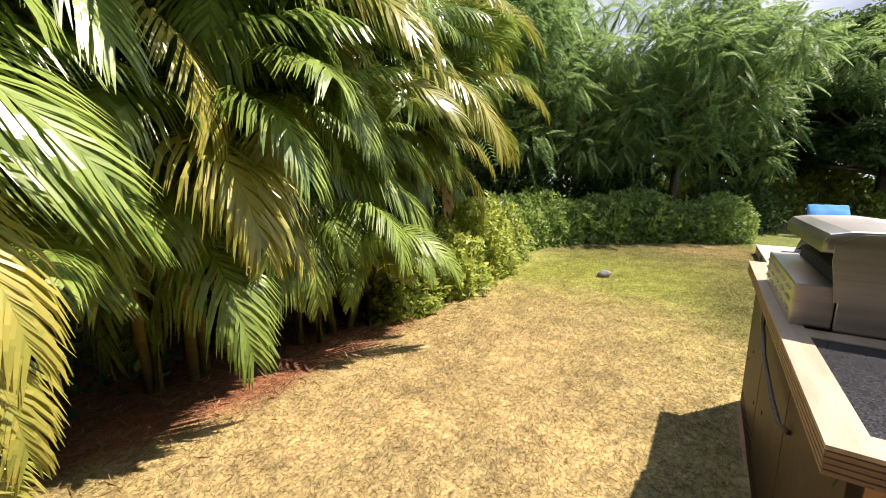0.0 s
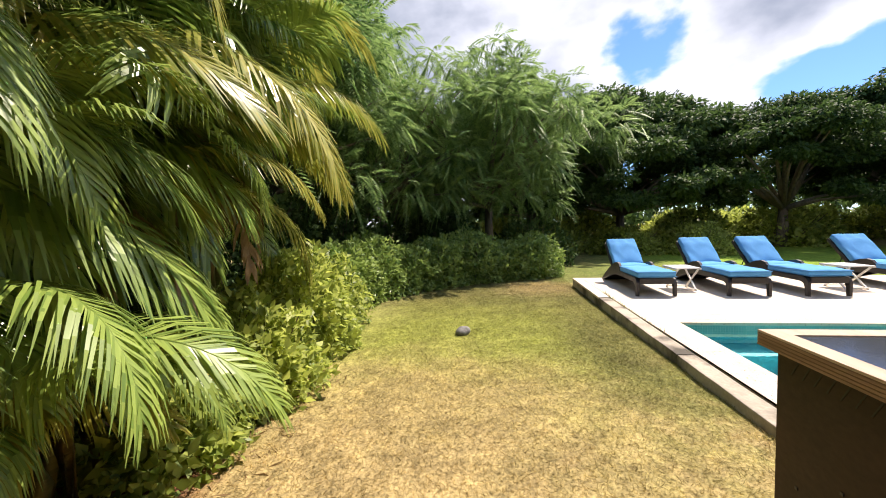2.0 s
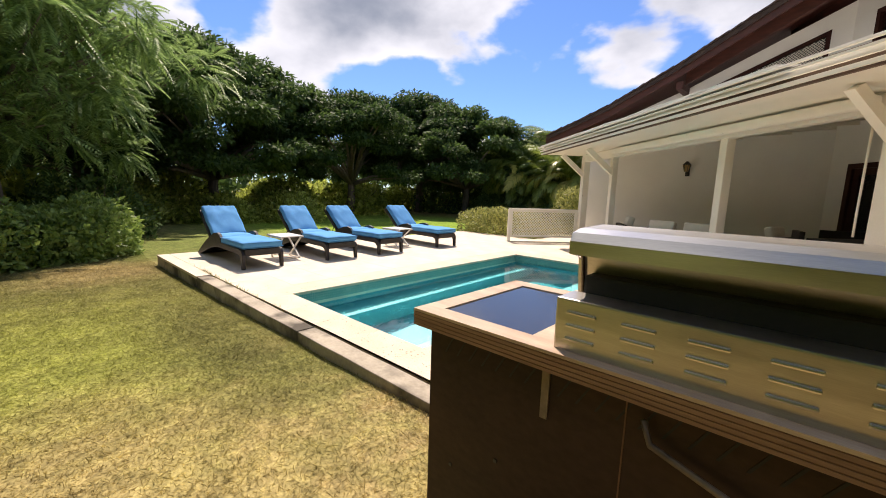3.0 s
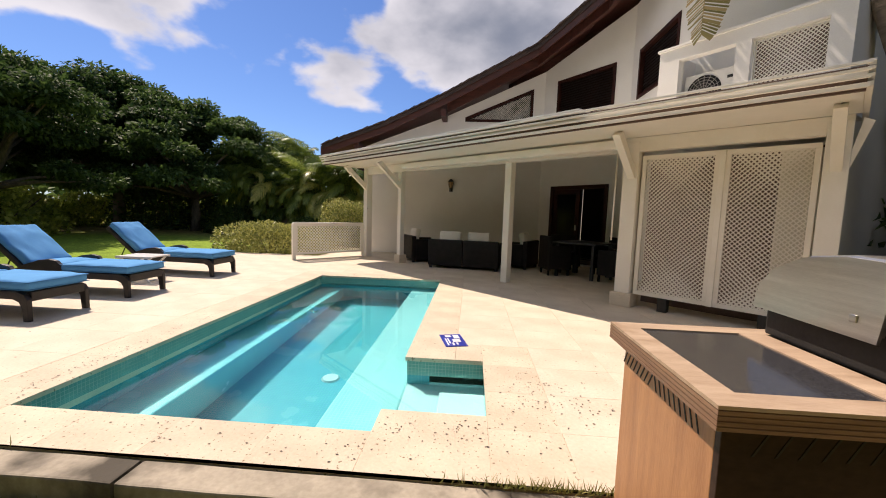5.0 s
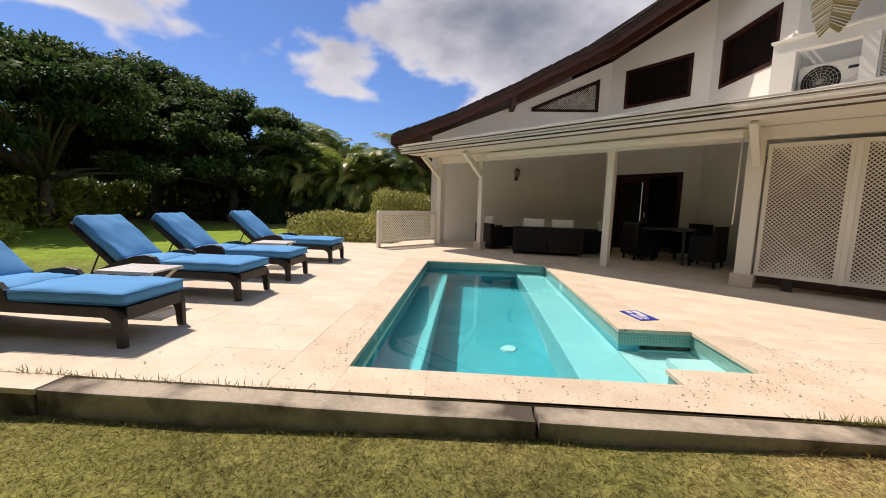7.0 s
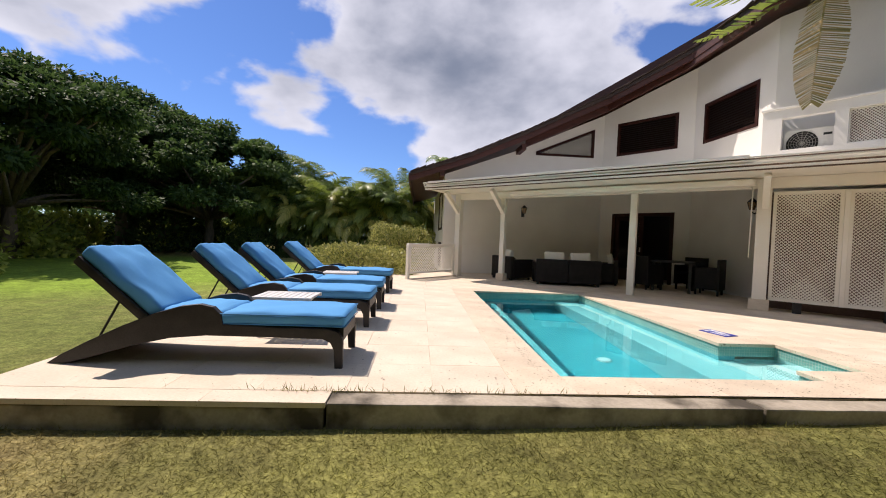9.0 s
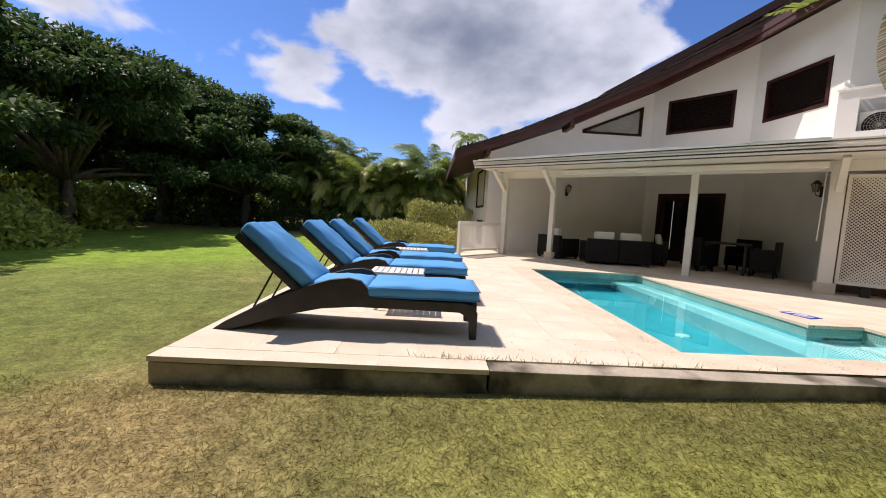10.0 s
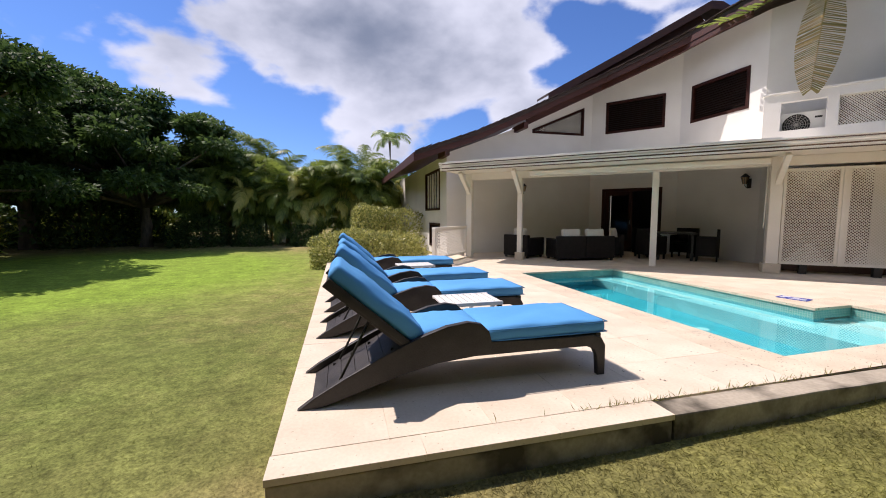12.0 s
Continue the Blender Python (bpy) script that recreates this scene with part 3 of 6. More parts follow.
def wall(name, p0, p1, z0, tops, holes, material, label, thick=0.25):
    """A wall from p0 to p1 with its outer face on that line (outside to the right of the way). tops: (share, z) along it. holes: (s0, s1, z0, z1 at s0, z1 at s1)."""
    p0, p1 = Vector((*p0, 0)), Vector((*p1, 0))
    run = (p1 - p0).length
    way = (p1 - p0) / run
    inward = Vector((-way.y, way.x, 0))

    def top(s):
        for (a, za), (b, zb) in zip(tops, tops[1:]):
            if s <= b * run + 1e-6:
                return za + (zb - za) * (s - a * run) / ((b - a) * run)
        return tops[-1][1]

    cuts = sorted({0.0, run, *[t * run for t, _ in tops], *[h[0] for h in holes], *[h[1] for h in holes]})
    verts, faces = [], []

    def block(sa, sb, la, lb, ha, hb):
        base = len(verts)
        for s, lo, hi in ((sa, la, ha), (sb, lb, hb)):
            for dep in (0, thick):
                for z in (lo, hi):
                    verts.append(p0 + way * s + inward * dep + Vector((0, 0, z)))
        faces.extend(tuple(base + i for i in f) for f in ((0, 1, 5, 4), (2, 6, 7, 3), (0, 2, 3, 1), (4, 5, 7, 6), (1, 3, 7, 5), (0, 4, 6, 2)))

    for sa, sb in zip(cuts, cuts[1:]):
        inside = [h for h in holes if h[0] <= sa + 1e-6 and h[1] >= sb - 1e-6]
        la = lb = z0
        for h in sorted(inside, key=lambda h: h[2]):
            hz = lambda s: h[3] + (h[4] - h[3]) * (s - h[0]) / (h[1] - h[0])
            if h[2] > la + 1e-6:
                block(sa, sb, la, lb, h[2], h[2])
            la, lb = hz(sa), hz(sb)
        block(sa, sb, la, lb, top(sa), top(sb))
    bm = bmesh.new()
    vs = [bm.verts.new(v) for v in verts]
    for f in faces:
        bm.faces.new([vs[i] for i in f])
    return tagged(part(name, bm, material, None), label, "wall", kind="structure")


W = [(-2.70, 9.96), (2.50, 9.96), (4.10, 7.86), (4.10, 5.40), (5.30, 3.80)]
wall("wall_west", (-2.70, 20.0), (-2.70, 10.215), -0.2, [(0, 3.40), (1, 3.40)], [(6.9, 9.2, 1.65, 3.05, 3.05), (7.6, 9.2, 0.35, 1.2, 1.2)], WALL, "white rendered end wall with barred window")
wall("wall_north", W[0], W[1], -0.2, [(0, 3.42), (0.46, 4.32), (1, 5.60)], [(2.94, 4.88, 4.18, 4.30, 5.12)], WALL, "white rendered gable wall over the porch")
wall("wall_middle", W[1], W[2], -0.2, [(0, 5.60), (1, 6.36)], [(0.42, 2.24, 0.25, 2.35, 2.35), (0.46, 2.22, 4.19, 5.22, 5.22)], WALL, "white rendered wall with doorway and dark window")
wall("wall_east", W[2], W[3], -0.2, [(0, 6.36), (1, 6.36)], [(0.36, 2.05, 4.16, 5.22, 5.22)], WALL, "white rendered wall with shuttered window")
wall("wall_far_east", W[3], W[4], -0.2, [(0, 6.36), (1, 6.60)], [], WALL, "white rendered tall wall behind the balcony")
wall("wall_side", W[4], (12.0, 8.0), -0.2, [(0, 6.0), (1, 6.0)], [], WALL, "white rendered side wall")
wall("wall_back", (12.0, 8.0), (4.0, 20.0), -0.2, [(0, 6.0), (1, 6.0)], [], WALL, "white rendered back wall")
wall("wall_rear", (4.0, 20.0), (-2.70, 20.0), -0.2, [(0, 6.0), (1, 3.4)], [], WALL, "white rendered rear wall")
part("floor", box(-2.4, 3.9, 10.2, 19.8, 0.0, 0.24), CURB, None)
tagged(bpy.data.objects["floor"], "dim stone floor inside the house", "floor", kind="structure")

# Main roof: a bell-cast slope rising from the low eave, its barge edge following the walls.
BARGE = [(-3.80, 9.40, 3.30), (-2.0, 9.30, 3.93), (-0.30, 9.15, 4.68), (2.10, 8.70, 5.80), (3.32, 6.95, 6.36), (3.42, 5.00, 6.50), (4.40, 3.85, 6.72), (5.6, 3.5, 6.85)]


def slope(name, edge, back_y, thick, material, parent):
    bm = bmesh.new()
    rows = []
    for x, y, z in edge:
        far = min(back_y, y + 9.0) if back_y > 18 else y + 0.8
        rows.append([bm.verts.new((x, y, z)), bm.verts.new((x, far, z)), bm.verts.new((x, far, z - thick)), bm.verts.new((x, y, z - thick))])
    for a, b in zip(rows, rows[1:]):
        for i in range(4):
            bm.faces.new((a[i], a[(i + 1) % 4], b[(i + 1) % 4], b[i]))
    bm.faces.new(rows[0]), bm.faces.new(rows[-1][::-1])
    return part(name, bm, material, parent)


def board(name, points, high, thick, material, parent, label=""):
    """A board on edge along points, hanging from them, its face towards smaller y."""
    bm = bmesh.new()
    rows = []
    for i, p in enumerate(points):
        p = Vector(p)
        way = Vector(points[min(i + 1, len(points) - 1)]) - Vector(points[max(i - 1, 0)])
        out = Vector((way.y, -way.x, 0)).normalized() * thick
        rows.append([bm.verts.new(p), bm.verts.new(p + out), bm.verts.new(p + out - Vector((0, 0, high))), bm.verts.new(p - Vector((0, 0, high)))])
    for a, b in zip(rows, rows[1:]):
        for i in range(4):
            bm.faces.new((a[i], a[(i + 1) % 4], b[(i + 1) % 4], b[i]))
    bm.faces.new(rows[0]), bm.faces.new(rows[-1][::-1])
    return part(name, bm, material, parent, label)


roof = thing("roof", "steep dark shingle roof with deep red-brown eaves", "roof", kind="structure")
slope("shingles", BARGE, 20.3, 0.05, SHINGLE, roof)
slope("soffit", [(x + 0.02, y + 0.03, z - 0.055) for x, y, z in BARGE], 20.2, 0.05, BROWN, roof).data.materials[0] = BROWN
board("bargeboard", [(x, y, z - 0.02) for x, y, z in BARGE], 0.22, 0.04, BROWN, roof, "dark red bargeboard")
board("bargeboard", [(x, y - 0.045, z + 0.03) for x, y, z in BARGE], 0.10, 0.04, SHINGLE, roof, "weathered shingle edge")
for x, y, z in ((-0.42, 9.2, 4.40), (-2.9, 9.36, 3.50)):
    part("purlin", box(x, x + 0.14, y + 0.02, y + 0.9, z - 0.24, z - 0.06, 0.008), BROWN, roof, "projecting purlin end")
board("verge_beam", [(x + .05, y + 0.34, z - 0.10) for x, y, z in BARGE[2:6]], 0.30, 0.09, BROWN, roof, "deep red-brown verge beam under the eaves")


def shingle_edge():
    """Worn shingle ends along the verge, each a little out of line."""
    rnd = random.Random(5)
    shared = []
    for k in range(4):
        bm = box(-.15, .15, -.10, .10, -.011, .011)
        for v in bm.verts:
            v.co += Vector((rnd.uniform(-.02, .02), rnd.uniform(-.018, .018), rnd.uniform(-.004, .004)))
        me = bpy.data.meshes.new("shingle")
        bm.to_mesh(me)
        bm.free()
        me.materials.append(SHINGLE)
        shared.append(me)
    for a, b in zip(BARGE, BARGE[1:]):
        a, b = Vector(a), Vector(b)
        way = (b - a).normalized()
        turn = way.to_track_quat("X", "Z").to_matrix().to_4x4()
        for d in np.arange(.12, (b - a).length, .235):
            at = a.lerp(b, d / (b - a).length) + Vector((0, -.03, .045 + rnd.uniform(0, .012)))
            put("shingle", shared[rnd.randrange(4)], roof, "", Matrix.Translation(at) @ turn @ pose(0, 0, 0, 0, -4 + rnd.uniform(-3, 3), rnd.uniform(-4, 4)))


shingle_edge()
part("eaves_board", box(-3.86, -3.80, 9.36, 20.3, 3.06, 3.31), BROWN, roof)
UPPER = [(1.05, 10.4, 5.66), (3.2, 9.3, 6.86), (5.30, 8.10, 8.08), (5.6, 8.0, 8.05), (6.9, 7.6, 7.2)]
slope("upper_shingles", UPPER, 17.5, 0.08, SHINGLE, roof)
board("bargeboard", [(x, y - 0.01, z - 0.02) for x, y, z in UPPER], 0.24, 0.04, BROWN, roof)
bm = bmesh.new()
face = [(1.5, 10.5, 5.0), (5.3, 8.5, 5.4), (6.7, 8.2, 6.2), (5.3, 8.5, 7.85), (1.5, 10.5, 5.75)]
bm.faces.new([bm.verts.new(v) for v in face])
bmesh.ops.solidify(bm, geom=bm.faces[:], thickness=0.1)
part("gable", bm, BROWN, roof, "dark timber upper gable")


# ---- porch, windows, balcony ----
porch = thing("porch", "white timber porch with flat boarded roof and posts", "porch", PORCH, kind="structure")
ROOF_OUT = [(-1.85, -1.12), (7.65, -1.12), (7.65, 1.40), (5.53, 1.79), (3.88, 3.61), (1.28, 4.09), (-1.85, 1.24)]


def porch_slab(outline, rise, z0, thick):
    bm = bmesh.new()
    lower = [bm.verts.new((s, d, z0 + rise * (d + 1.12))) for s, d in outline]
    upper = [bm.verts.new((s, d, z0 + thick + rise * (d + 1.12))) for s, d in outline]
    bm.faces.new(lower), bm.faces.new(upper[::-1])
    for i in range(len(outline)):
        j = (i + 1) % len(outline)
        bm.faces.new((lower[i], lower[j], upper[j], upper[i]))
    return bm


part("roof_deck", porch_slab(ROOF_OUT, 0.085, 2.74, 0.06), PAINT, porch, "white boarded porch roof")
for k, (d, z0, z1) in enumerate(((-1.13, 2.655, 2.694), (-1.165, 2.722, 2.748), (-1.195, 2.773, 2.796), (-1.22, 2.820, 2.845))):
    part("fascia_board", box(-1.87, 7.67, d - 0.02, d + 0.012, z0, z1, 0.004), PAINT, porch)
    part("fascia_board", box(7.64, 7.69, d + 0.035, 1.3, z0 + 0.02, z1 + 0.02, 0.005), PAINT, porch)
    part("fascia_board", box(-1.90, -1.86, d + 0.035, 1.2, z0 + 0.02, z1 + 0.02, 0.005), PAINT, porch)
for s in np.arange(-1.6, 7.5, 0.62):
    far = 1.3 + max(0.0, min(2.5, 0.9 * (s + 1.5))) - max(0.0, (s - 1.4) * 0.42)
    bm = box(s, s + 0.06, 0.08, max(1.25, far), 2.62, 2.735, 0.006)
    for v in bm.verts:
        v.co.z += 0.085 * (v.co.y + 1.12)
    part("rafter", bm, PAINT, porch)
part("soffit_board", box(-1.84, 7.64, -1.10, -0.075, 2.662, 2.685), PAINT, porch, "smooth white eaves soffit")
part("header_beam", box(-1.6, 7.6, -0.07, 0.07, 2.47, 2.66, 0.008), PAINT, porch)
part("awning_roll", box(0.3, 5.3, -0.26, -0.12, 2.50, 2.63, 0.05, 4), PAINT, porch, "rolled white awning")
bm = box(-1.7, 5.2, -1.235, -.75, 2.850, 2.872)
bmesh.ops.subdivide_edges(bm, edges=[e for e in bm.edges if e.calc_length() > 2], cuts=40, use_grid_fill=True)
for v in bm.verts:
    v.co += Vector((0, .03 * noise.noise((v.co.x * 2.3, 1, 0)), .014 * noise.noise((v.co.x * 1.9, 0, 3)) + (.085 * (v.co.y + 1.12) if v.co.y > -1 else 0)))
part("roof_membrane", bm, WALL, porch, "white waterproof membrane over the roof edge")
tube("awning_rod", [(5.26, -.14, 2.52), (5.25, -.13, 1.45), (5.245, -.12, 1.20)], .011, PAINT, porch, 6, "white awning crank rod")
POSTS = [(-1.50, 0.0, 0.17, False), (0.0, 0.0, 0.13, True), (3.235, 0.04, 0.14, False), (5.43, 0.02, 0.21, True), (7.50, 0.0, 0.20, True)]
for s, d, w, plinth in POSTS:
    part("post", box(s - w / 2, s + w / 2, d - w / 2, d + w / 2, DECK_Z, 2.60, 0.012), PAINT, porch)
    if plinth:
        part("plinth", box(s - w / 2 - .045, s + w / 2 + .045, d - w / 2 - .045, d + w / 2 + .045, DECK_Z, 0.45, 0.012), STONE, porch, "stone plinth")
for s, d in ((-1.50, 0.0), (0.0, 0.0), (5.45, 0.02), (7.50, 0.0)):
    lean = [(d - 0.06, 2.05), (d - 0.06, 2.20), (d - 0.62, 2.66), (d - 0.72, 2.60)]
    part("brace", prism(lean, s - 0.05, s + 0.05, 0.006, axis="x"), PAINT, porch)
part("brace", prism([(7.58, 2.05), (7.58, 2.2), (7.66, 2.62), (7.74, 2.58)], -0.05, 0.05, 0.004), PAINT, porch)
part("end_wall", box(7.40, 7.52, 0.12, 1.42, DECK_Z, 2.75), CREAM, porch, "cream rendered end wall")


def lattice(name, parent, x0, x1, z0, z1, pitch, width, thick, y=0.0, border=0.05, material=None):
    """A lattice panel in the x-z plane: frame rails, and crossed slats in two layers."""
    material = material or PAINT
    for a, b, c, d in ((x0, x1, z0, z0 + border), (x0, x1, z1 - border, z1), (x0, x0 + border, z0 + border, z1 - border), (x1 - border, x1, z0 + border, z1 - border)):
        part("rail", box(a, b, y - 0.022, y + 0.022, c, d, 0.004), material, parent)
    ax, bx, az, bz = x0 + border * .7, x1 - border * .7, z0 + border * .7, z1 - border * .7
    for way, layer in ((1, -thick), (-1, 0.0)):
        lo, hi = (ax - (bz - az), bx) if way > 0 else (ax, bx + (bz - az))
        for c in np.arange(lo + pitch / 2, hi, pitch):
            # The line x = c + way * (z - az), kept inside the panel.
            za, zb = (az, bz)
            if way > 0:
                za, zb = max(az, az + ax - c), min(bz, az + bx - c)
            else:
                za, zb = max(az, az + c - bx), min(bz, az + c - ax)
            if zb - za < 0.02:
                continue
            h = width * 0.7071
            xa, xb = c + way * (za - az), c + way * (zb - az)
            bm = bmesh.new()
            ring = [(xa - h, za), (xa + h, za), (xb + h, zb), (xb - h, zb)]
            ring = [(min(bx, max(ax, px)), pz) for px, pz in ring]
            vs = [bm.verts.new((px, y + layer, pz)) for px, pz in ring] + [bm.verts.new((px, y + layer + thick, pz)) for px, pz in ring]
            for f in ((0, 1, 2, 3), (7, 6, 5, 4), (0, 4, 5, 1), (1, 5, 6, 2), (2, 6, 7, 3), (3, 7, 4, 0)):
                bm.faces.new([vs[i] for i in f])
            part("slat", bm, material, parent)


screen = thing("lattice_screen", "white wooden lattice screen between two porch posts", "lattice screen", PORCH)
for x0, x1 in ((5.56, 6.47), (6.53, 7.38)):
    lattice("panel", screen, x0, x1, 0.44, 2.41, 0.055, 0.0215, 0.008, 0.02, 0.055)
part("mullion", box(6.466, 6.534, -0.03, 0.06, 0.44, 2.41, 0.006), PAINT, screen)
part("back_board", box(7.02, 7.38, 0.30, 0.34, DECK_Z + 0.2, 2.4, 0.005), CREAM, screen, "pale board behind the lattice")
# Added sheet: its brown stands for the porch's shade in the lattice holes.
part("shade_cloth", box(5.50, 7.38, 0.52, 0.53, DECK_Z, 2.46), GAP_SHADE, screen, "brown sheet added behind the lattice in place of shade")
for s in (5.9, 7.0):
    part("foot_block", box(s, s + 0.12, -0.02, 0.10, DECK_Z, 0.44, 0.006), IRON, screen, "dark support under the lattice")

fence = thing("lattice_fence", "low white lattice fence with flat top rail beside porch", "fence", pose(*porch_xy(-1.58, -0.12), 0, 0, 0, PORCH_TURN - 90))
lattice("panel", fence, 0.0, 1.86, 0.38, 1.13, 0.075, 0.018, 0.007, 0.0, 0.05)
part("top_rail", box(-0.02, 1.92, -0.045, 0.045, 1.13, 1.17, 0.006), PAINT, fence)
part("post", box(1.86, 1.94, -0.04, 0.04, 0.05, 1.14, 0.006), PAINT, fence)
part("post", box(-0.04, 0.02, -0.03, 0.03, 0.05, 1.14, 0.006), PAINT, fence)
part("bottom_step", box(0.0, 1.86, -0.14, 0.14, 0.05, 0.27, 0.01), STONE, fence, "stone plinth under fence")


def along(p0, p1):
    """A frame on the wall from p0 to p1: x along it, -y outwards."""
    way = Vector((p1[0] - p0[0], p1[1] - p0[1]))
    return pose(p0[0], p0[1], 0, 0, 0, math.degrees(math.atan2(way.y, way.x)))


def window(name, m, s0, s1, z0, za, zb, label, slats=0, mesh=False, bars=0):
    """A dark timber window: frame, screen, and slats, lattice or bars."""
    win = thing(name, label, "window", m, kind="structure")
    w = 0.075
    inner = lambda s: za + (zb - za) * (s - s0) / (s1 - s0)
    part("window_frame", prism([(s0, z0), (s1, z0), (s1, z0 + w), (s0, z0 + w)], -0.02, 0.08), FRAME_WOOD, win)
    part("window_frame", prism([(s0, za - w), (s1, zb - w), (s1, zb), (s0, za)], -0.02, 0.08), FRAME_WOOD, win)
    if za - z0 > 3 * w:
        part("window_frame", prism([(s0, z0 + w), (s0 + w, z0 + w), (s0 + w, inner(s0 + w) - w), (s0, za - w)], -0.02, 0.08), FRAME_WOOD, win)
    part("window_frame", prism([(s1 - w, z0 + w), (s1, z0 + w), (s1, zb - w), (s1 - w, inner(s1 - w) - w)], -0.02, 0.08), FRAME_WOOD, win)
    part("insect_screen", prism([(s0 + .02, z0 + .02), (s1 - .02, z0 + .02), (s1 - .02, zb - .02), (s0 + .02, za - .02)], 0.10, 0.12), SCREEN_AND_ROOM, win)
    for k in range(slats):
        z = z0 + w + (k + 0.5) * (za - z0 - 2 * w) / slats
        bm = box(s0 + w, s1 - w, -0.025, 0.025, -0.006, 0.006)
        bmesh.ops.rotate(bm, verts=bm.verts, matrix=Matrix.Rotation(radians(38), 3, "X"))
        bmesh.ops.translate(bm, verts=bm.verts, vec=(0, 0.05, z))
        part("slat", bm, LOUVRE, win)
    for k in range(bars):
        x = s0 + (k + 1) * (s1 - s0) / (bars + 1)
        part("bar", box(x - 0.02, x + 0.02, 0.0, 0.05, z0 + w, min(za, zb) - w), PAINT, win)
    if mesh:
        verts, faces = [], []
        for way in (1, -1):
            for c in np.arange(s0 - 1.2, s1 + 1.2, 0.055):
                for k in range(40):
                    zA, zB = z0 + k * 0.025, z0 + (k + 1) * 0.025
                    xA, xB = c + way * (zA - z0), c + way * (zB - z0)
                    if min(xA, xB) < s0 + w or max(xA, xB) > s1 - w or zB > inner(min(xA, xB)) - w or zA < z0 + w:
                        continue
                    b = len(verts)
                    verts += [(xA - .008, 0.05 + .006 * way, zA), (xA + .008, 0.05 + .006 * way, zA), (xB + .008, 0.05 + .006 * way, zB), (xB - .008, 0.05 + .006 * way, zB)]
                    faces.append((b, b + 1, b + 2, b + 3))
        tagged(put("lattice_infill", mesh_of("lattice_infill", verts, faces, CUSHION), win), kind="stuff")
    return win


window("window_1", along(W[0], W[1]), 2.94, 4.88, 4.18, 4.30, 5.12, "dark-framed slanted window with lattice infill", mesh=True)
window("window_2", along(W[1], W[2]), 0.46, 2.22, 4.19, 5.22, 5.22, "dark brown louvred upper window, closed", slats=14)
window("window_3", along(W[2], W[3]), 0.36, 2.05, 4.16, 5.22, 5.22, "dark brown louvred window under the eaves, closed", slats=14)
window("window_4", along((-2.70, 20.0), (-2.70, 10.215)), 6.9, 9.2, 1.65, 3.05, 3.05, "tall dark window with pale vertical bars", bars=5)
window("window_5", along((-2.70, 20.0), (-2.70, 10.215)), 7.6, 9.2, 0.35, 1.2, 1.2, "low dark red louvred window", slats=8)

door = thing("door_1", "dark red timber double door with glazed leaf, one side open", "door", along(W[1], W[2]), kind="structure")
for a, b, c, d in ((0.42, 0.52, 0.25, 2.35), (2.14, 2.24, 0.25, 2.35), (0.52, 2.14, 2.25, 2.35)):
    part("door_frame", box(a, b, -0.025, 0.12, c, d, 0.006), FRAME_WOOD, door)
leaf = part("door_leaf", box(0.52, 0.64, 0.03, 0.075, 0.26, 2.25, 0.004), FRAME_WOOD, door)
for a, b, c, d in ((1.26, 1.38, 0.26, 2.25), (0.64, 1.26, 2.12, 2.25), (0.64, 1.26, 0.26, 0.62)):
    part("stile", box(a, b, 0.03, 0.075, c, d, 0.004), FRAME_WOOD, leaf)
pane = part("pane", box(0.64, 1.26, 0.048, 0.056, 0.62, 2.12), GLASS, leaf)
pane.visible_shadow = False
part("door_handle", box(1.30, 1.33, -0.01, 0.03, 1.16, 1.30, 0.006), STEEL, leaf, "steel lever handle")
# Added box behind the doorway; its near-black colour paints the room's shade.
part("dark_room", box(0.3, 2.4, 1.6, 1.7, 0.25, 2.6), SCREEN_AND_ROOM, door, "near-black panel added for the unlit room beyond the doorway")
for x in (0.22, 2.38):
    part("dark_room", box(x, x + 0.06, 0.26, 1.6, 0.25, 2.55), SCREEN_AND_ROOM, door)
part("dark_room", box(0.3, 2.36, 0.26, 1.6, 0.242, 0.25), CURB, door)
part("dark_room", box(0.2, 2.5, 0.26, 2.5, 2.55, 2.62), SCREEN_AND_ROOM, door)

# Balcony box with the air conditioner.
BAL = ((3.41, 4.93), (4.72, 3.16))
wall("balcony_wall", *BAL, 2.85, [(0, 4.13), (1, 4.13)], [(0.30, 1.04, 3.33, 3.95, 3.95), (1.22, 1.98, 3.33, 3.95, 3.95)], WALL, "white balcony parapet with two square openings", 0.14)
wall("balcony_side", (4.13, 5.47), BAL[0], 2.85, [(0, 4.127), (1, 4.127)], [], WALL, "white balcony side parapet", 0.14)
wall("balcony_end", BAL[1], (5.40, 3.66), 2.85, [(0, 4.127), (1, 4.127)], [], WALL, "white balcony end parapet", 0.14)
bal = along(*BAL)
cap = thing("coping", "white parapet coping with rain stains", "coping", bal, kind="structure")
part("coping_stone", box(-0.03, 2.23, -0.03, 0.17, 4.13, 4.17, 0.01), WALL, cap)
part("balcony_floor", box(0.14, 2.06, 0.14, 0.85, 3.08, 3.14), WALL, cap)
# Dark backing puts the shadow gaps between the fascia boards into colour.
part("fascia_backing", box(-1.85, 7.65, -1.10, -1.06, 2.64, 2.84), GAP_SHADE, porch, "brown backing board that paints the shadow gaps between fascia boards")
vent = thing("lattice_infill", "white lattice filling a balcony opening", "lattice", bal)
lattice("panel", vent, 1.22, 1.98, 3.33, 3.95, 0.05, 0.014, 0.006, 0.09, 0.02)
# Added backing: paints the dim balcony interior behind the lattice holes.
part("shade_cloth", box(1.16, 2.04, 0.34, 0.35, 3.14, 4.0), GAP_SHADE, vent, "brown sheet added behind the balcony lattice as shade")
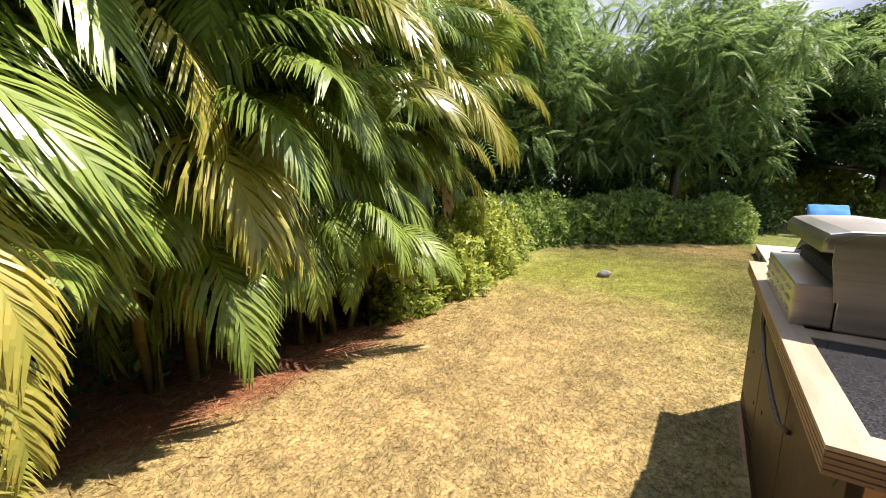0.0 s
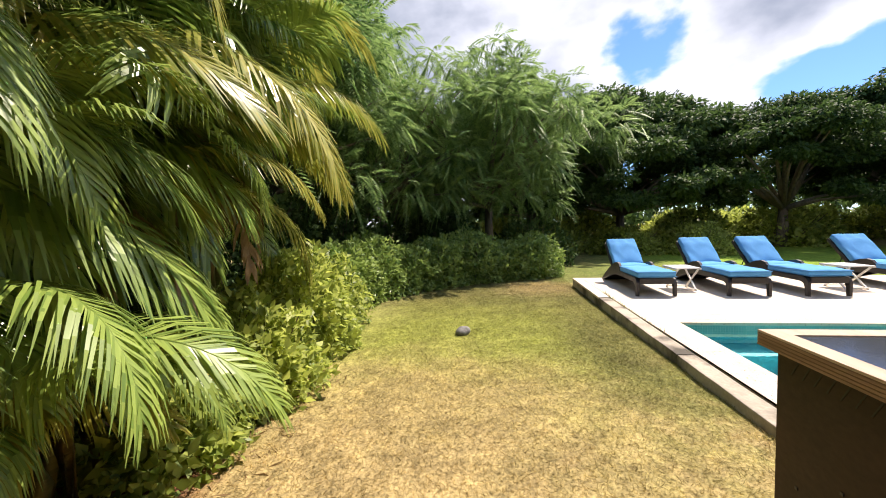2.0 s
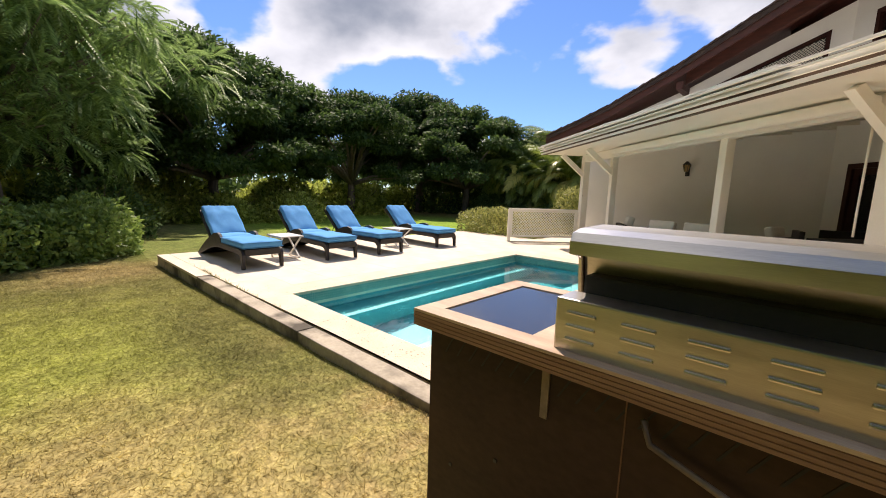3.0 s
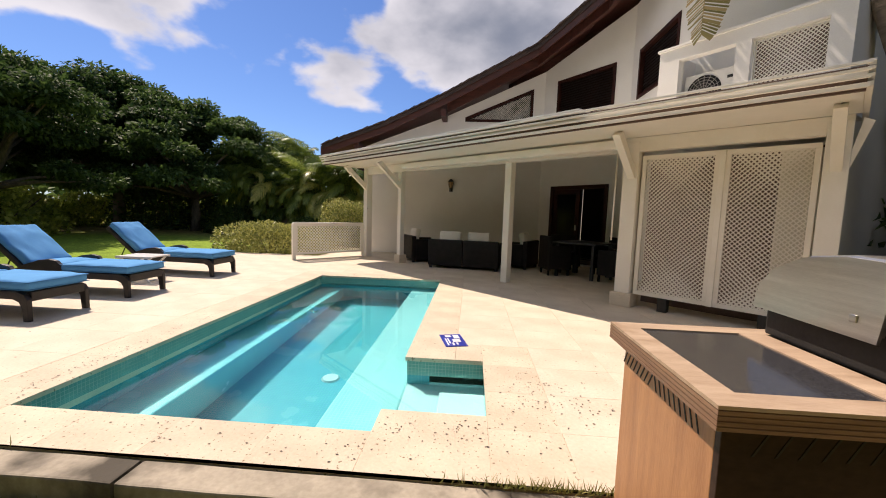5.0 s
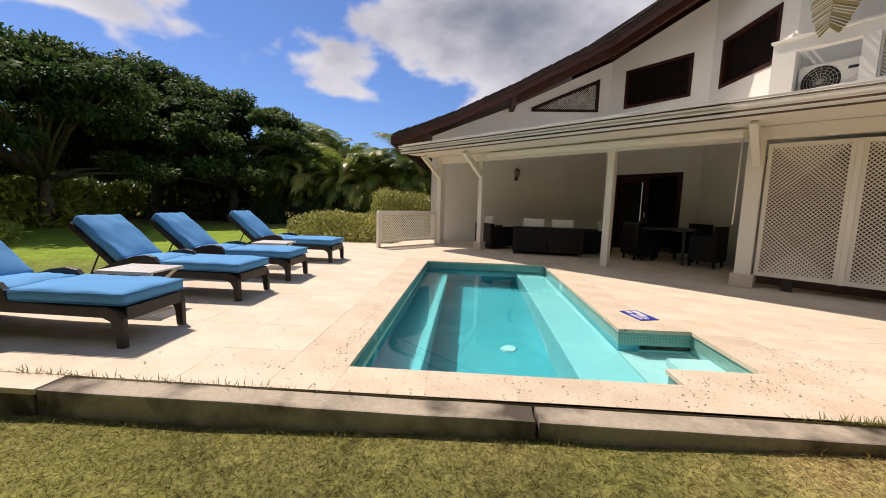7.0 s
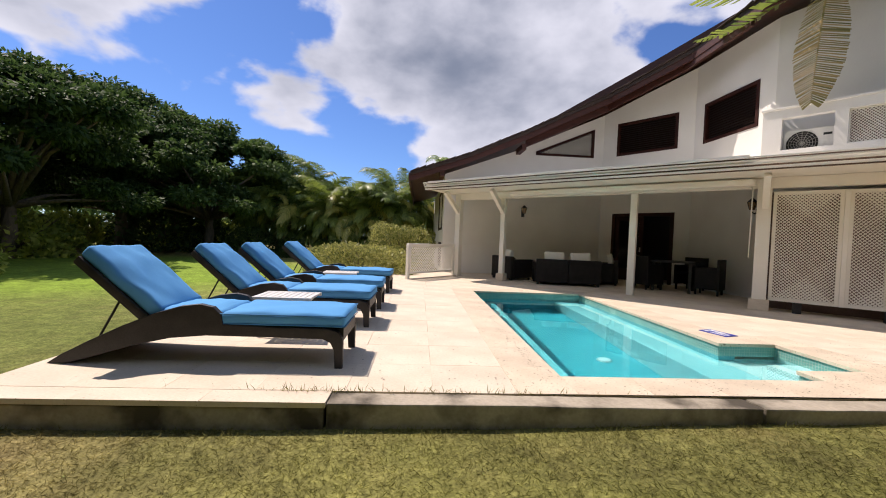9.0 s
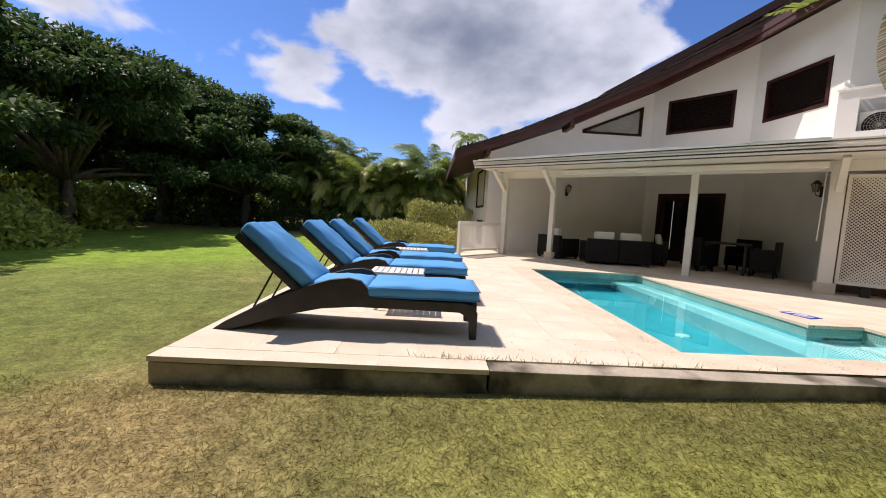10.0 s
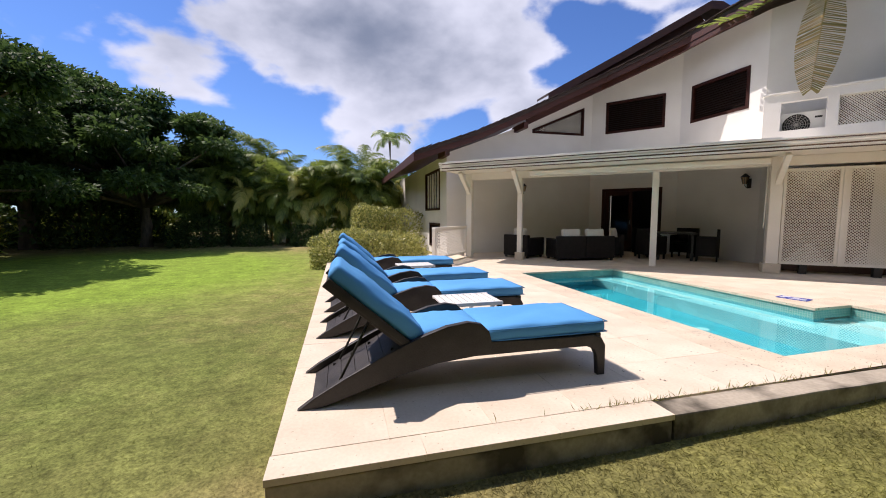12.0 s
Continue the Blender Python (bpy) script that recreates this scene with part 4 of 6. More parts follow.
ac = thing("air_conditioner", "white air conditioning condenser on the balcony", "air conditioner", bal @ Matrix.Translation((0.68, 0.36, 3.14)))
part("casing", box(-0.38, 0.38, -0.14, 0.16, 0.03, 0.60, 0.02), PLASTIC, ac)
for x in (-0.3, 0.24):
    part("foot", box(x, x + 0.06, -0.15, 0.17, 0.0, 0.03), STEEL, ac)
bm = bmesh.new()
bmesh.ops.create_cone(bm, segments=32, radius1=0.235, radius2=0.235, depth=0.012, cap_ends=True, matrix=Matrix.Translation((-0.10, -0.142, 0.32)) @ Matrix.Rotation(radians(90), 4, "X"))
fan = part("fan_opening", bm, SOOT_AND_HOLES, ac)
for k in range(1, 6):
    a = 0.04 * k
    ringpts = [(-0.10 + a * math.cos(t), -0.156, 0.32 + a * math.sin(t)) for t in np.linspace(0, 2 * math.pi, 25)]
    tube("grille_ring", ringpts, 0.004, STEEL, fan, 5)
for k in range(8):
    t = math.pi * k / 8
    tube("grille_spoke", [(-0.10 - 0.23 * math.cos(t), -0.158, 0.32 - 0.23 * math.sin(t)), (-0.10 + 0.23 * math.cos(t), -0.158, 0.32 + 0.23 * math.sin(t))], 0.004, STEEL, fan, 5)
part("badge", box(0.20, 0.32, -0.146, -0.139, 0.44, 0.48), IRON, ac, "dark maker's plate")


def wall_lantern(m):
    lamp = thing("wall_lantern", "black iron wall lantern with amber glass, unlit", "wall lamp", m, "porch lanterns")
    part("back_plate", box(-0.05, 0.05, -0.02, 0.0, -0.12, 0.12, 0.006), IRON, lamp)
    tube("arm", [(0, -0.02, -0.06), (0, -0.10, -0.10), (0, -0.16, -0.06), (0, -0.16, -0.02)], 0.010, IRON, lamp, 6)
    bm = bmesh.new()
    bmesh.ops.create_cone(bm, segments=6, radius1=0.045, radius2=0.085, depth=0.17, cap_ends=True, matrix=Matrix.Translation((0, -0.16, 0.07)))
    part("glass", bm, LAMP_GLASS, lamp, "amber glass body")
    for k in range(6):
        a = math.pi / 3 * k
        tube("rib", [(0.046 * math.cos(a), -0.16 + 0.046 * math.sin(a), -0.015), (0.088 * math.cos(a), -0.16 + 0.088 * math.sin(a), 0.155)], 0.006, IRON, lamp, 5)
    bm = bmesh.new()
    bmesh.ops.create_cone(bm, segments=6, radius1=0.105, radius2=0.02, depth=0.09, cap_ends=True, matrix=Matrix.Translation((0, -0.16, 0.2)))
    part("cap", bm, IRON, lamp)
    return lamp


lantern = wall_lantern(pose(-0.11, 9.96, 2.26, 0, 0, 0))
copy_thing(lantern, pose(4.10, 5.66, 2.26, 0, 0, -90))


# ---- loungers and tables on the deck ----
def cushion(x0, x1, y0, y1, z0, z1, seed, dent=0.012):
    """A stuffed cushion: rounded box, softly uneven."""
    bm = box(x0, x1, y0, y1, z0, z1)
    bmesh.ops.bevel(bm, geom=bm.edges[:], offset=min(0.035, (z1 - z0) * 0.38), segments=3, profile=0.5, affect="EDGES")
    bmesh.ops.subdivide_edges(bm, edges=[e for e in bm.edges if e.calc_length() > 0.2], cuts=10, use_grid_fill=True)
    cx, cy = (x0 + x1) / 2, (y0 + y1) / 2
    for v in bm.verts:
        a = max(0.0, 1 - abs(v.co.x - cx) / (x1 - x0) * 2) * max(0.0, 1 - abs(v.co.y - cy) / (y1 - y0) * 2)
        if v.co.z > (z0 + z1) / 2:
            v.co.z += 0.018 * min(1, a * 3) + dent * noise.noise((v.co.x * 5 + seed, v.co.y * 9, seed)) + 0.006 * noise.noise((v.co.x * 16, v.co.y * 5, seed + 3))
        v.co.y += 0.008 * noise.noise((v.co.x * 6, seed, v.co.z * 8))
    return bm


def sun_lounger():
    """Foot end at the origin, head towards -x."""
    thing_ = thing("sun_lounger", "dark woven wicker sun lounger with raised back and blue cushions", "sun lounger", None, "sun loungers by the pool")
    side = [(0, 0), (-.06, 0), (-.072, .15), (-.10, .205), (-.16, .232), (-.6, .238), (-1.05, .24), (-1.32, .215), (-1.6, .15), (-1.9, .055), (-2.08, 0), (-2.22, 0),
            (-2.12, .07), (-1.92, .18), (-1.68, .30), (-1.45, .40), (-1.25, .465), (-1.1, .485), (-1.0, .465), (-.945, .41), (-.925, .335), (-.5, .318), (-.12, .318), (-.035, .29), (0, .23)]
    for y0, y1 in ((-.325, -.275), (.275, .325)):
        part("side_frame", prism(side, y0, y1, 0.008), WICKER, thing_, "arched woven side with leg and arm")
    part("seat_deck", box(-1.5, -.04, -.275, .275, .24, .305, 0.006), WICKER, thing_)
    part("foot_rail", box(-.055, -.004, -.275, .275, .21, .312, 0.008), WICKER, thing_)
    for k in range(7):
        a = (1.52 + k * 0.095, 0.335 - k * 0.052)
        bm = box(-.052, .052, -.275, .275, -.008, .008)
        bmesh.ops.rotate(bm, verts=bm.verts, matrix=Matrix.Rotation(radians(-29), 3, "Y"))
        bmesh.ops.translate(bm, verts=bm.verts, vec=(-a[0], 0, a[1]))
        part("tail_slat", bm, WICKER, thing_)
    bm = box(-.36, .36, -.27, .27, -.006, .004)
    bmesh.ops.rotate(bm, verts=bm.verts, matrix=Matrix.Rotation(radians(-28.5), 3, "Y"))
    bmesh.ops.translate(bm, verts=bm.verts, vec=(-1.80, 0, .165))
    part("tail_panel", bm, WICKER, thing_)
    back = part("backrest", box(-.735, 0, -.31, .31, -.03, .012, 0.008), WICKER, thing_, "woven adjustable backrest")
    back.matrix_basis = pose(-1.46, 0, .32, 0, 41, 0)
    for y in (-.29, .29):
        part("edge_rail", box(-.745, 0.02, y - .018, y + .018, -.045, .02, 0.006), WICKER, back)
    bc = part("back_cushion", cushion(-.765, -.02, -.29, .29, .012, .125, 3.0, 0.02), BLUE, thing_, "puffy blue back cushion", True)
    bc.matrix_basis = pose(-1.46, 0, .32, 0, 41, 0)
    foot = part("foot_cushion", cushion(-.955, .01, -.315, .315, .32, .425, 7.0), BLUE, thing_, "long blue foot cushion", True)
    part("seat_cushion", cushion(-1.45, -.945, -.272, .272, .31, .43, 11.0), BLUE, thing_, "blue seat cushion", True)
    for z in (.335, .412):
        ringpts = [(.012, -.317, z), (.012, .317, z), (-.955, .317, z), (-.955, -.317, z), (.012, -.317, z)]
        tube("piping", ringpts, 0.005, PIPING, foot, 5)
    for y in (-.2, .2):
        tube("support_strut", [(-1.74, y, .55), (-1.96, y, .12)], 0.009, IRON, thing_, 6)
    tube("support_bar", [(-1.75, -.22, .55), (-1.75, .22, .55)], 0.009, IRON, thing_, 6)
    for k in range(4):
        for y in (-.2, .2):
            part("rivet", box(-1.62 - k * .13, -1.60 - k * .13, y - .01, y + .01, .285 - k * .072, .31 - k * .072), IRON, thing_)
    return thing_


lounger = sun_lounger()
lounger.matrix_basis = pose(-4.03, 0.81, DECK_Z, 0, 0, 0)
for x, y, turn in ((-4.0, 2.24, -0.8), (-3.98, 3.39, 1.0), (-3.98, 5.10, -1.5)):
    copy_thing(lounger, pose(x, y, DECK_Z, 0, 0, turn))


def side_table():
    t = thing("side_table", "white plastic folding side table with slatted top", "side table", None, "white side tables")
    top = part("tabletop", box(-.29, .29, .185, .215, .385, .42, 0.006), PLASTIC, t)
    part("edge", box(-.29, .29, -.215, -.185, .385, .42, 0.006), PLASTIC, top)
    for k in range(9):
        x = -.29 + k * .0645
        part("slat", box(x, x + .052, -.185, .185, .40, .418, 0.003), PLASTIC, top)
    for y in (-.17, .17):
        for w in (1, -1):
            leg = [(-.25 * w, .0), (-.21 * w, 0), (.25 * w, .385), (.21 * w, .385)]
            part("leg", prism(leg, y - .012 + .013 * w, y + .012 + .013 * w, 0.003), PLASTIC, t)
    for x in (-.23, .23):
        tube("stretcher", [(x, -.17, .03), (x, .17, .03)], 0.011, PLASTIC, t, 6)
    return t


table = side_table()
table.matrix_basis = pose(-4.80, 1.53, DECK_Z, 0, 0, 0)
copy_thing(table, pose(-4.80, 4.25, DECK_Z, 0, 0, 3))

# Enamel pool sign lying on the deck.
sign = thing("pool_sign", "blue enamel pool sign with white pictograms, laid on pavers", "sign", pose(0.40, 2.10, DECK_Z + 0.001, 0, 0, -75))
plate = part("plate", box(-.18, .18, -.11, .11, 0, .006, 0.002), SIGN_BLUE, sign)
for x0, x1, y0, y1 in ((-.15, -.04, .02, .08), (-.15, -.09, -.06, 0), (-.02, .06, -.01, .07), (.08, .14, .01, .03), (.08, .15, -.03, -.01), (-.05, .15, -.08, -.065), (-.05, .10, -.055, -.04)):
    part("pictogram", box(x0, x1, y0, y1, .006, .0075), SIGN_WHITE, plate)

# ---- outdoor kitchen counter and grill ----
CX0, CX1, CY0, CY1, CTOP = 1.138, 3.285, -0.765, -0.045, 1.10
counter = thing("outdoor_counter", "stained plywood barbecue counter with black granite inlays", "counter", pose(0, 0, 0.0))
BASE = 0.10
# Darker plywood than the ends, painting this side's shade.
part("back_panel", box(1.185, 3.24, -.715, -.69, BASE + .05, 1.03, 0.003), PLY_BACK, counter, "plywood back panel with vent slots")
part("end_panel", box(1.185, 1.21, -.69, -.10, BASE + .05, 1.03, 0.003), PLY_SIDE, counter, "plywood end panel with vent slots")
part("end_panel", box(3.215, 3.24, -.69, -.10, BASE + .05, 1.03, 0.003), PLY_SIDE, counter)
part("front_panel", box(1.21, 3.215, -.125, -.10, BASE + .05, 1.03, 0.003), PLY_SIDE, counter)
part("skirting", box(1.16, 3.265, -.735, -.08, BASE - .05, BASE + .06, 0.004), PLY_SIDE, counter)
for x in (1.9, 2.6):
    part("panel_joint", box(x, x + .004, -.7165, -.714, BASE + .06, 1.02), PLY_DARK, counter)
def slot_mesh(lean, high):
    me = prism([(0, 0), (.007, 0), (.007 + lean, high), (lean, high)], -.0012, .0012)
    data = bpy.data.meshes.new("vent_slot")
    me.to_mesh(data)
    me.free()
    data.materials.append(SOOT_AND_HOLES)
    return data


UPPER_SLOT, LOWER_SLOT = slot_mesh(.035, .062), slot_mesh(-.012, .085)
for x in np.arange(1.26, 3.2, 0.056):
    put("vent_slot", UPPER_SLOT, counter, "", pose(x, -.7152, .945))
    put("vent_slot", LOWER_SLOT, counter, "", pose(x, -.7152, BASE + .09))
BACK_SLOT = slot_mesh(-.03, .075)
for k, y in enumerate(np.arange(-.66, -.13, 0.031)):
    if k != 9:
        put("vent_slot", BACK_SLOT if k < 9 else UPPER_SLOT, counter, "", pose(1.1848, y + .04, .945, 0, 0, -90))
    put("vent_slot", LOWER_SLOT, counter, "", pose(1.1848, y + .02, BASE + .09, 0, 0, -90))
# Laminated top: frame of plywood layers round the granite and the grill's opening.
top = part("countertop", box(1.62, 3.285, -.70, -.69, 1.034, 1.036), PLY_DARK, counter)
for x0, x1, y0, y1 in ((CX0, CX1, CY0, -.685), (CX0, CX1, -.125, CY1), (CX0, 1.225, -.685, -.125), (3.20, CX1, -.685, -.125), (1.60, 1.70, -.685, -.125), (2.49, 2.58, -.685, -.125)):
    for k in range(5):
        z = 1.032 + k * 0.0136
        # Top layer takes the sunlit colour, the layers below the shaded one.
        part("ply_layer", box(x0, x1, y0, y1, z, z + 0.0100), PLY_TOP_LIT if k == 4 else PLY_TOP, top)
        if k < 4:
            part("glue_line", box(x0 + .0015, x1 - .0015, y0 + .0015, y1 - .0015, z + 0.0100, z + 0.0136), PLY_DARK, top)
for x0, x1 in ((1.225, 1.60), (2.58, 3.20)):
    part("granite_inlay", box(x0, x1, -.685, -.125, 1.06, 1.092), GRANITE, top, "polished black granite inlay")
tube("gas_pipe", [(1.95, -.735, .985), (1.97, -.742, .93), (2.2, -.748, .86), (2.55, -.75, .83), (2.66, -.74, .80), (2.70, -.72, .80)], 0.009, DULL_PIPE, counter, 8, "dull bent gas pipe")
part("corner_strap", box(1.66, 1.685, -.722, -.715, .86, 1.03, 0.002), DULL_PIPE, counter, "dull metal strap")
for x, z in ((1.30, .5), (1.5, .62), (1.8, .45), (2.1, .55), (2.4, .70), (2.75, .5), (2.95, .62), (3.1, .35)):
    part("screw", box(x, x + .012, -.7185, -.715, z, z + .012), IRON, counter)

grill = thing("gas_grill", "stainless steel barbecue grill with hinged hood, set in counter", "grill", None)
back = part("back_box", box(1.69, 2.485, -.695, -.585, 1.092, 1.248, 0.006), STEEL, grill, "louvred steel back box")
for g in range(5):
    for r in range(3):
        x, z = 1.725 + g * 0.152, 1.130 + r * 0.038
        part("louvre", box(x, x + .085, -.703, -.693, z, z + .009, 0.004), STEEL, back)
part("firebox", box(1.72, 2.48, -.585, -.06, 1.092, 1.30, 0.01), SOOT_AND_HOLES, grill, "sooty firebox")
hood_line = [(-.645, 1.366), (-.645, 1.405), (-.63, 1.430), (-.58, 1.441), (-.42, 1.445), (-.26, 1.425), (-.14, 1.375), (-.07, 1.30), (-.05, 1.215), (-.50, 1.215), (-.53, 1.36)]
hood = part("hood", prism(hood_line, 1.69, 2.51, 0.012, axis="x"), STEEL, grill, "curved steel hood")
for x in (1.683, 2.511):
    rear = -.54 if x < 2 else -.615
    part("end_plate", prism([(rear + .02, 1.20), (rear, 1.34), (min(rear, -.60), 1.40), (-.55, 1.432), (-.40, 1.437), (-.25, 1.417), (-.13, 1.366), (-.06, 1.29), (-.04, 1.20)], x - .004, x + .006, axis="x"), STEEL, hood)
    part("bolt", box(x - .01, x + .012, -.46, -.435, 1.245, 1.27, 0.005), STEEL, hood)
part("side_plate", box(2.487, 2.499, -.584, -.05, 1.092, 1.205, 0.003), STEEL, grill)
spit = part("spit_bracket", box(2.520, 2.526, -.17, -.08, 1.15, 1.275, 0.003), STEEL, grill, "rotisserie bracket with dark hole")
part("bracket_hole", box(2.5255, 2.5275, -.145, -.105, 1.215, 1.25, 0.0), SOOT_AND_HOLES, spit)
tube("hood_handle", [(1.78, -.02, 1.27), (1.78, 0.03, 1.27), (2.36, 0.03, 1.27), (2.36, -.02, 1.27)], 0.011, STEEL, hood, 8)
grill.matrix_basis = Matrix.Translation((1.69 * .03, -.03, 0)) @ Matrix.Diagonal((.97, 1, 1, 1))

# ---- stone on the lawn ----
def stone(x, y, r, seed, label):
    bm = bmesh.new()
    bmesh.ops.create_icosphere(bm, subdivisions=3, radius=r)
    for v in bm.verts:
        v.co *= 1 + 0.3 * noise.noise(v.co * 9 + Vector((seed, 0, 0)))
        v.co.z *= 0.65
    ob = part("rock", bm, ROCK, None, smooth=True)
    ob.matrix_basis = pose(x, y, ground_z(x, y) + r * 0.38, 0, 0, 40)
    return tagged(ob, label, "rock")


stone(-2.36, -2.37, 0.105, 2.0, "dark grey rock with pale speckles lying on the lawn")

# ---- porch furniture ----
def wicker_seat(name, width, label, seats, m):
    """Back at -y, seat opening to +y."""
    sofa = thing(name, label, "sofa" if seats > 1 else "armchair", m)
    w = width / 2
    for k in range(seats):
        part("back_panel", box(-w + k * width / seats + .004, -w + (k + 1) * width / seats - .004, 0, .12, .06, .66, 0.025), BLACK_WICKER, sofa)
    for s in (-1, 1):
        part("arm", box(min(s * w, s * (w - .14)), max(s * w, s * (w - .14)), .12, .82, .06, .58, 0.025), BLACK_WICKER, sofa)
    part("seat_base", box(-w + .14, w - .14, .12, .80, .06, .30, 0.015), BLACK_WICKER, sofa)
    for x in (-w + .03, w - .09):
        for y in (.03, .72):
            part("leg", box(x, x + .06, y, y + .06, 0, .07), IRON, sofa)
    n = seats
    for k in range(n):
        a, b = -w + .15 + k * (2 * w - .30) / n, -w + .15 + (k + 1) * (2 * w - .30) / n
        part("seat_cushion", cushion(a, b, .16, .80, .30, .43, 5.0 + k), CUSHION, sofa, "off-white seat cushion", True)
        bm = cushion(a + .08, b - .08, -.24, .24, -.07, .07, 15.0 + k)
        bmesh.ops.rotate(bm, verts=bm.verts, matrix=Matrix.Rotation(radians(78), 3, "X"))
        bmesh.ops.translate(bm, verts=bm.verts, vec=(0, .21, .60))
        part("back_cushion", bm, CUSHION, sofa, "plump white back cushion", True)
    return sofa


wicker_seat("wicker_sofa", 1.62, "dark wicker two-seat sofa with white cushions under porch", 2, pose(0.36, 7.02, DECK_Z, 0, 0, -9))
wicker_seat("wicker_armchair", 0.86, "dark wicker armchair with off-white cushion beside the sofa", 1, pose(-1.12, 8.25, DECK_Z, 0, 0, -62))
wicker_seat("wicker_armchair", 0.84, "dark wicker armchair turned towards the porch sofa", 1, pose(2.05, 7.75, DECK_Z, 0, 0, 62))

dining = thing("dining_table", "dark porch dining table with pale top edge", "table", pose(2.95, 6.75, DECK_Z, 0, 0, -42))
part("tabletop", box(-.48, .48, -.48, .48, .71, .745, 0.008), IRON, dining)
for x in (-.42, .36):
    for y in (-.42, .36):
        part("leg", box(x, x + .06, y, y + .06, 0, .71, 0.004), IRON, dining)


def dining_chair():
    c = thing("dining_chair", "dark woven dining chair under the porch", "chair", None, "porch dining chairs")
    part("seat", box(-.24, .24, -.24, .24, .40, .46, 0.015), BLACK_WICKER, c)
    part("backrest", prism([(-.30, .12), (.30, .12), (.29, .84), (-.29, .84)], -.27, -.20, 0.02), BLACK_WICKER, c)
    for x in (-.23, .19):
        for y in (-.24, .20):
            part("leg", box(x, x + .04, y, y + .04, 0, .41, 0.003), BLACK_WICKER, c)
        side_x = x - .05 if x < 0 else x + .03
        part("side_panel", box(side_x, side_x + .06, -.20, .24, .14, .64, 0.018), BLACK_WICKER, c, "woven side with rounded arm")
    return c


chair = dining_chair()
chair.matrix_basis = pose(3.42, 6.15, DECK_Z, 0, 0, 40)
for x, y, turn in ((2.40, 6.95, -80), (3.60, 7.05, 110), (2.75, 7.50, 185)):
    copy_thing(chair, pose(x, y, DECK_Z, 0, 0, turn))


# ---- plants ----
rng = np.random.default_rng(7)


def quad_mesh(name, verts, material):
    """A mesh of loose quads; verts: (n, 4, 3)."""
    n = len(verts)
    me = bpy.data.meshes.new(name)
    me.vertices.add(n * 4)
    me.vertices.foreach_set("co", np.asarray(verts, dtype=np.float32).ravel())
    me.loops.add(n * 4)
    me.loops.foreach_set("vertex_index", np.arange(n * 4, dtype=np.int32))
    me.polygons.add(n)
    me.polygons.foreach_set("loop_start", np.arange(0, n * 4, 4, dtype=np.int32))
    me.polygons.foreach_set("loop_total", np.full(n, 4, dtype=np.int32))
    me.materials.append(material)
    me.update(calc_edges=True)
    return me


def unit(v):
    return v / np.maximum(np.linalg.norm(v, axis=-1, keepdims=True), 1e-9)


def leaves(base, way, up, length, width, droop=0.15):
    """Diamond leaves: base, two shoulders, tip. Arrays (n, 3) and (n,)."""
    side = unit(np.cross(way, up))
    face = np.cross(side, way)
    L, Wd = length[:, None], width[:, None]
    mid = base + way * L * 0.45 + face * L * 0.05
    tip = base + way * L - face * L * droop
    return np.stack([base, mid + side * Wd / 2, tip, mid - side * Wd / 2], axis=1)


def scatter_dirs(n):
    return unit(rng.normal(size=(n, 3)))


def crown_leaves(centres, radii, count, size, flat=0.6, up_bias=0.5):
    """Broad leaves in clumps round centres."""
    pick = rng.integers(0, len(centres), count)
    off = scatter_dirs(count) * (rng.random((count, 1)) ** 0.45)
    off[:, 2] *= flat
    base = centres[pick] + off * radii[pick][:, None]
    way = unit(off + scatter_dirs(count) * 0.7 + np.array([0, 0, -0.15]))
    up = unit(scatter_dirs(count) * 0.6 + np.array([0, 0, up_bias + 0.3]))
    ln = size * (0.6 + 0.8 * rng.random(count))
    return leaves(base, way, up, ln, ln * 0.5)


def feather_sprays(centres, radii, count, reach=0.55, pairs=12):
    """Pinnate sprays hanging outwards from clumps."""
    pick = rng.integers(0, len(centres), count)
    off = scatter_dirs(count) * (rng.random((count, 1)) ** 0.4)
    base = centres[pick] + off * radii[pick][:, None] * np.array([1, 1, 0.7])
    way = unit(off * 0.8 + scatter_dirs(count) * 0.5 + np.array([0, 0, -0.25]))
    up = unit(np.array([0, 0, 1.0]) + scatter_dirs(count) * 0.35)
    side = unit(np.cross(way, up))
    ln = reach * (0.6 + 0.7 * rng.random(count))
    out = []
    for k in range(pairs):
        t = (k + 0.7) / pairs
        at = base + way * (ln * t)[:, None] - np.array([0, 0, 1]) * (ln * 0.35 * t * t)[:, None]
        for s in (-1, 1):
            lw = unit(side * s + way * 0.45 - np.array([0, 0, 0.25]))
            l = ln * 0.30 * (1 - abs(t - 0.45) * 0.9)
            out.append(leaves(at, lw, up, l, l * 0.30, 0.1))
    return np.concatenate(out)


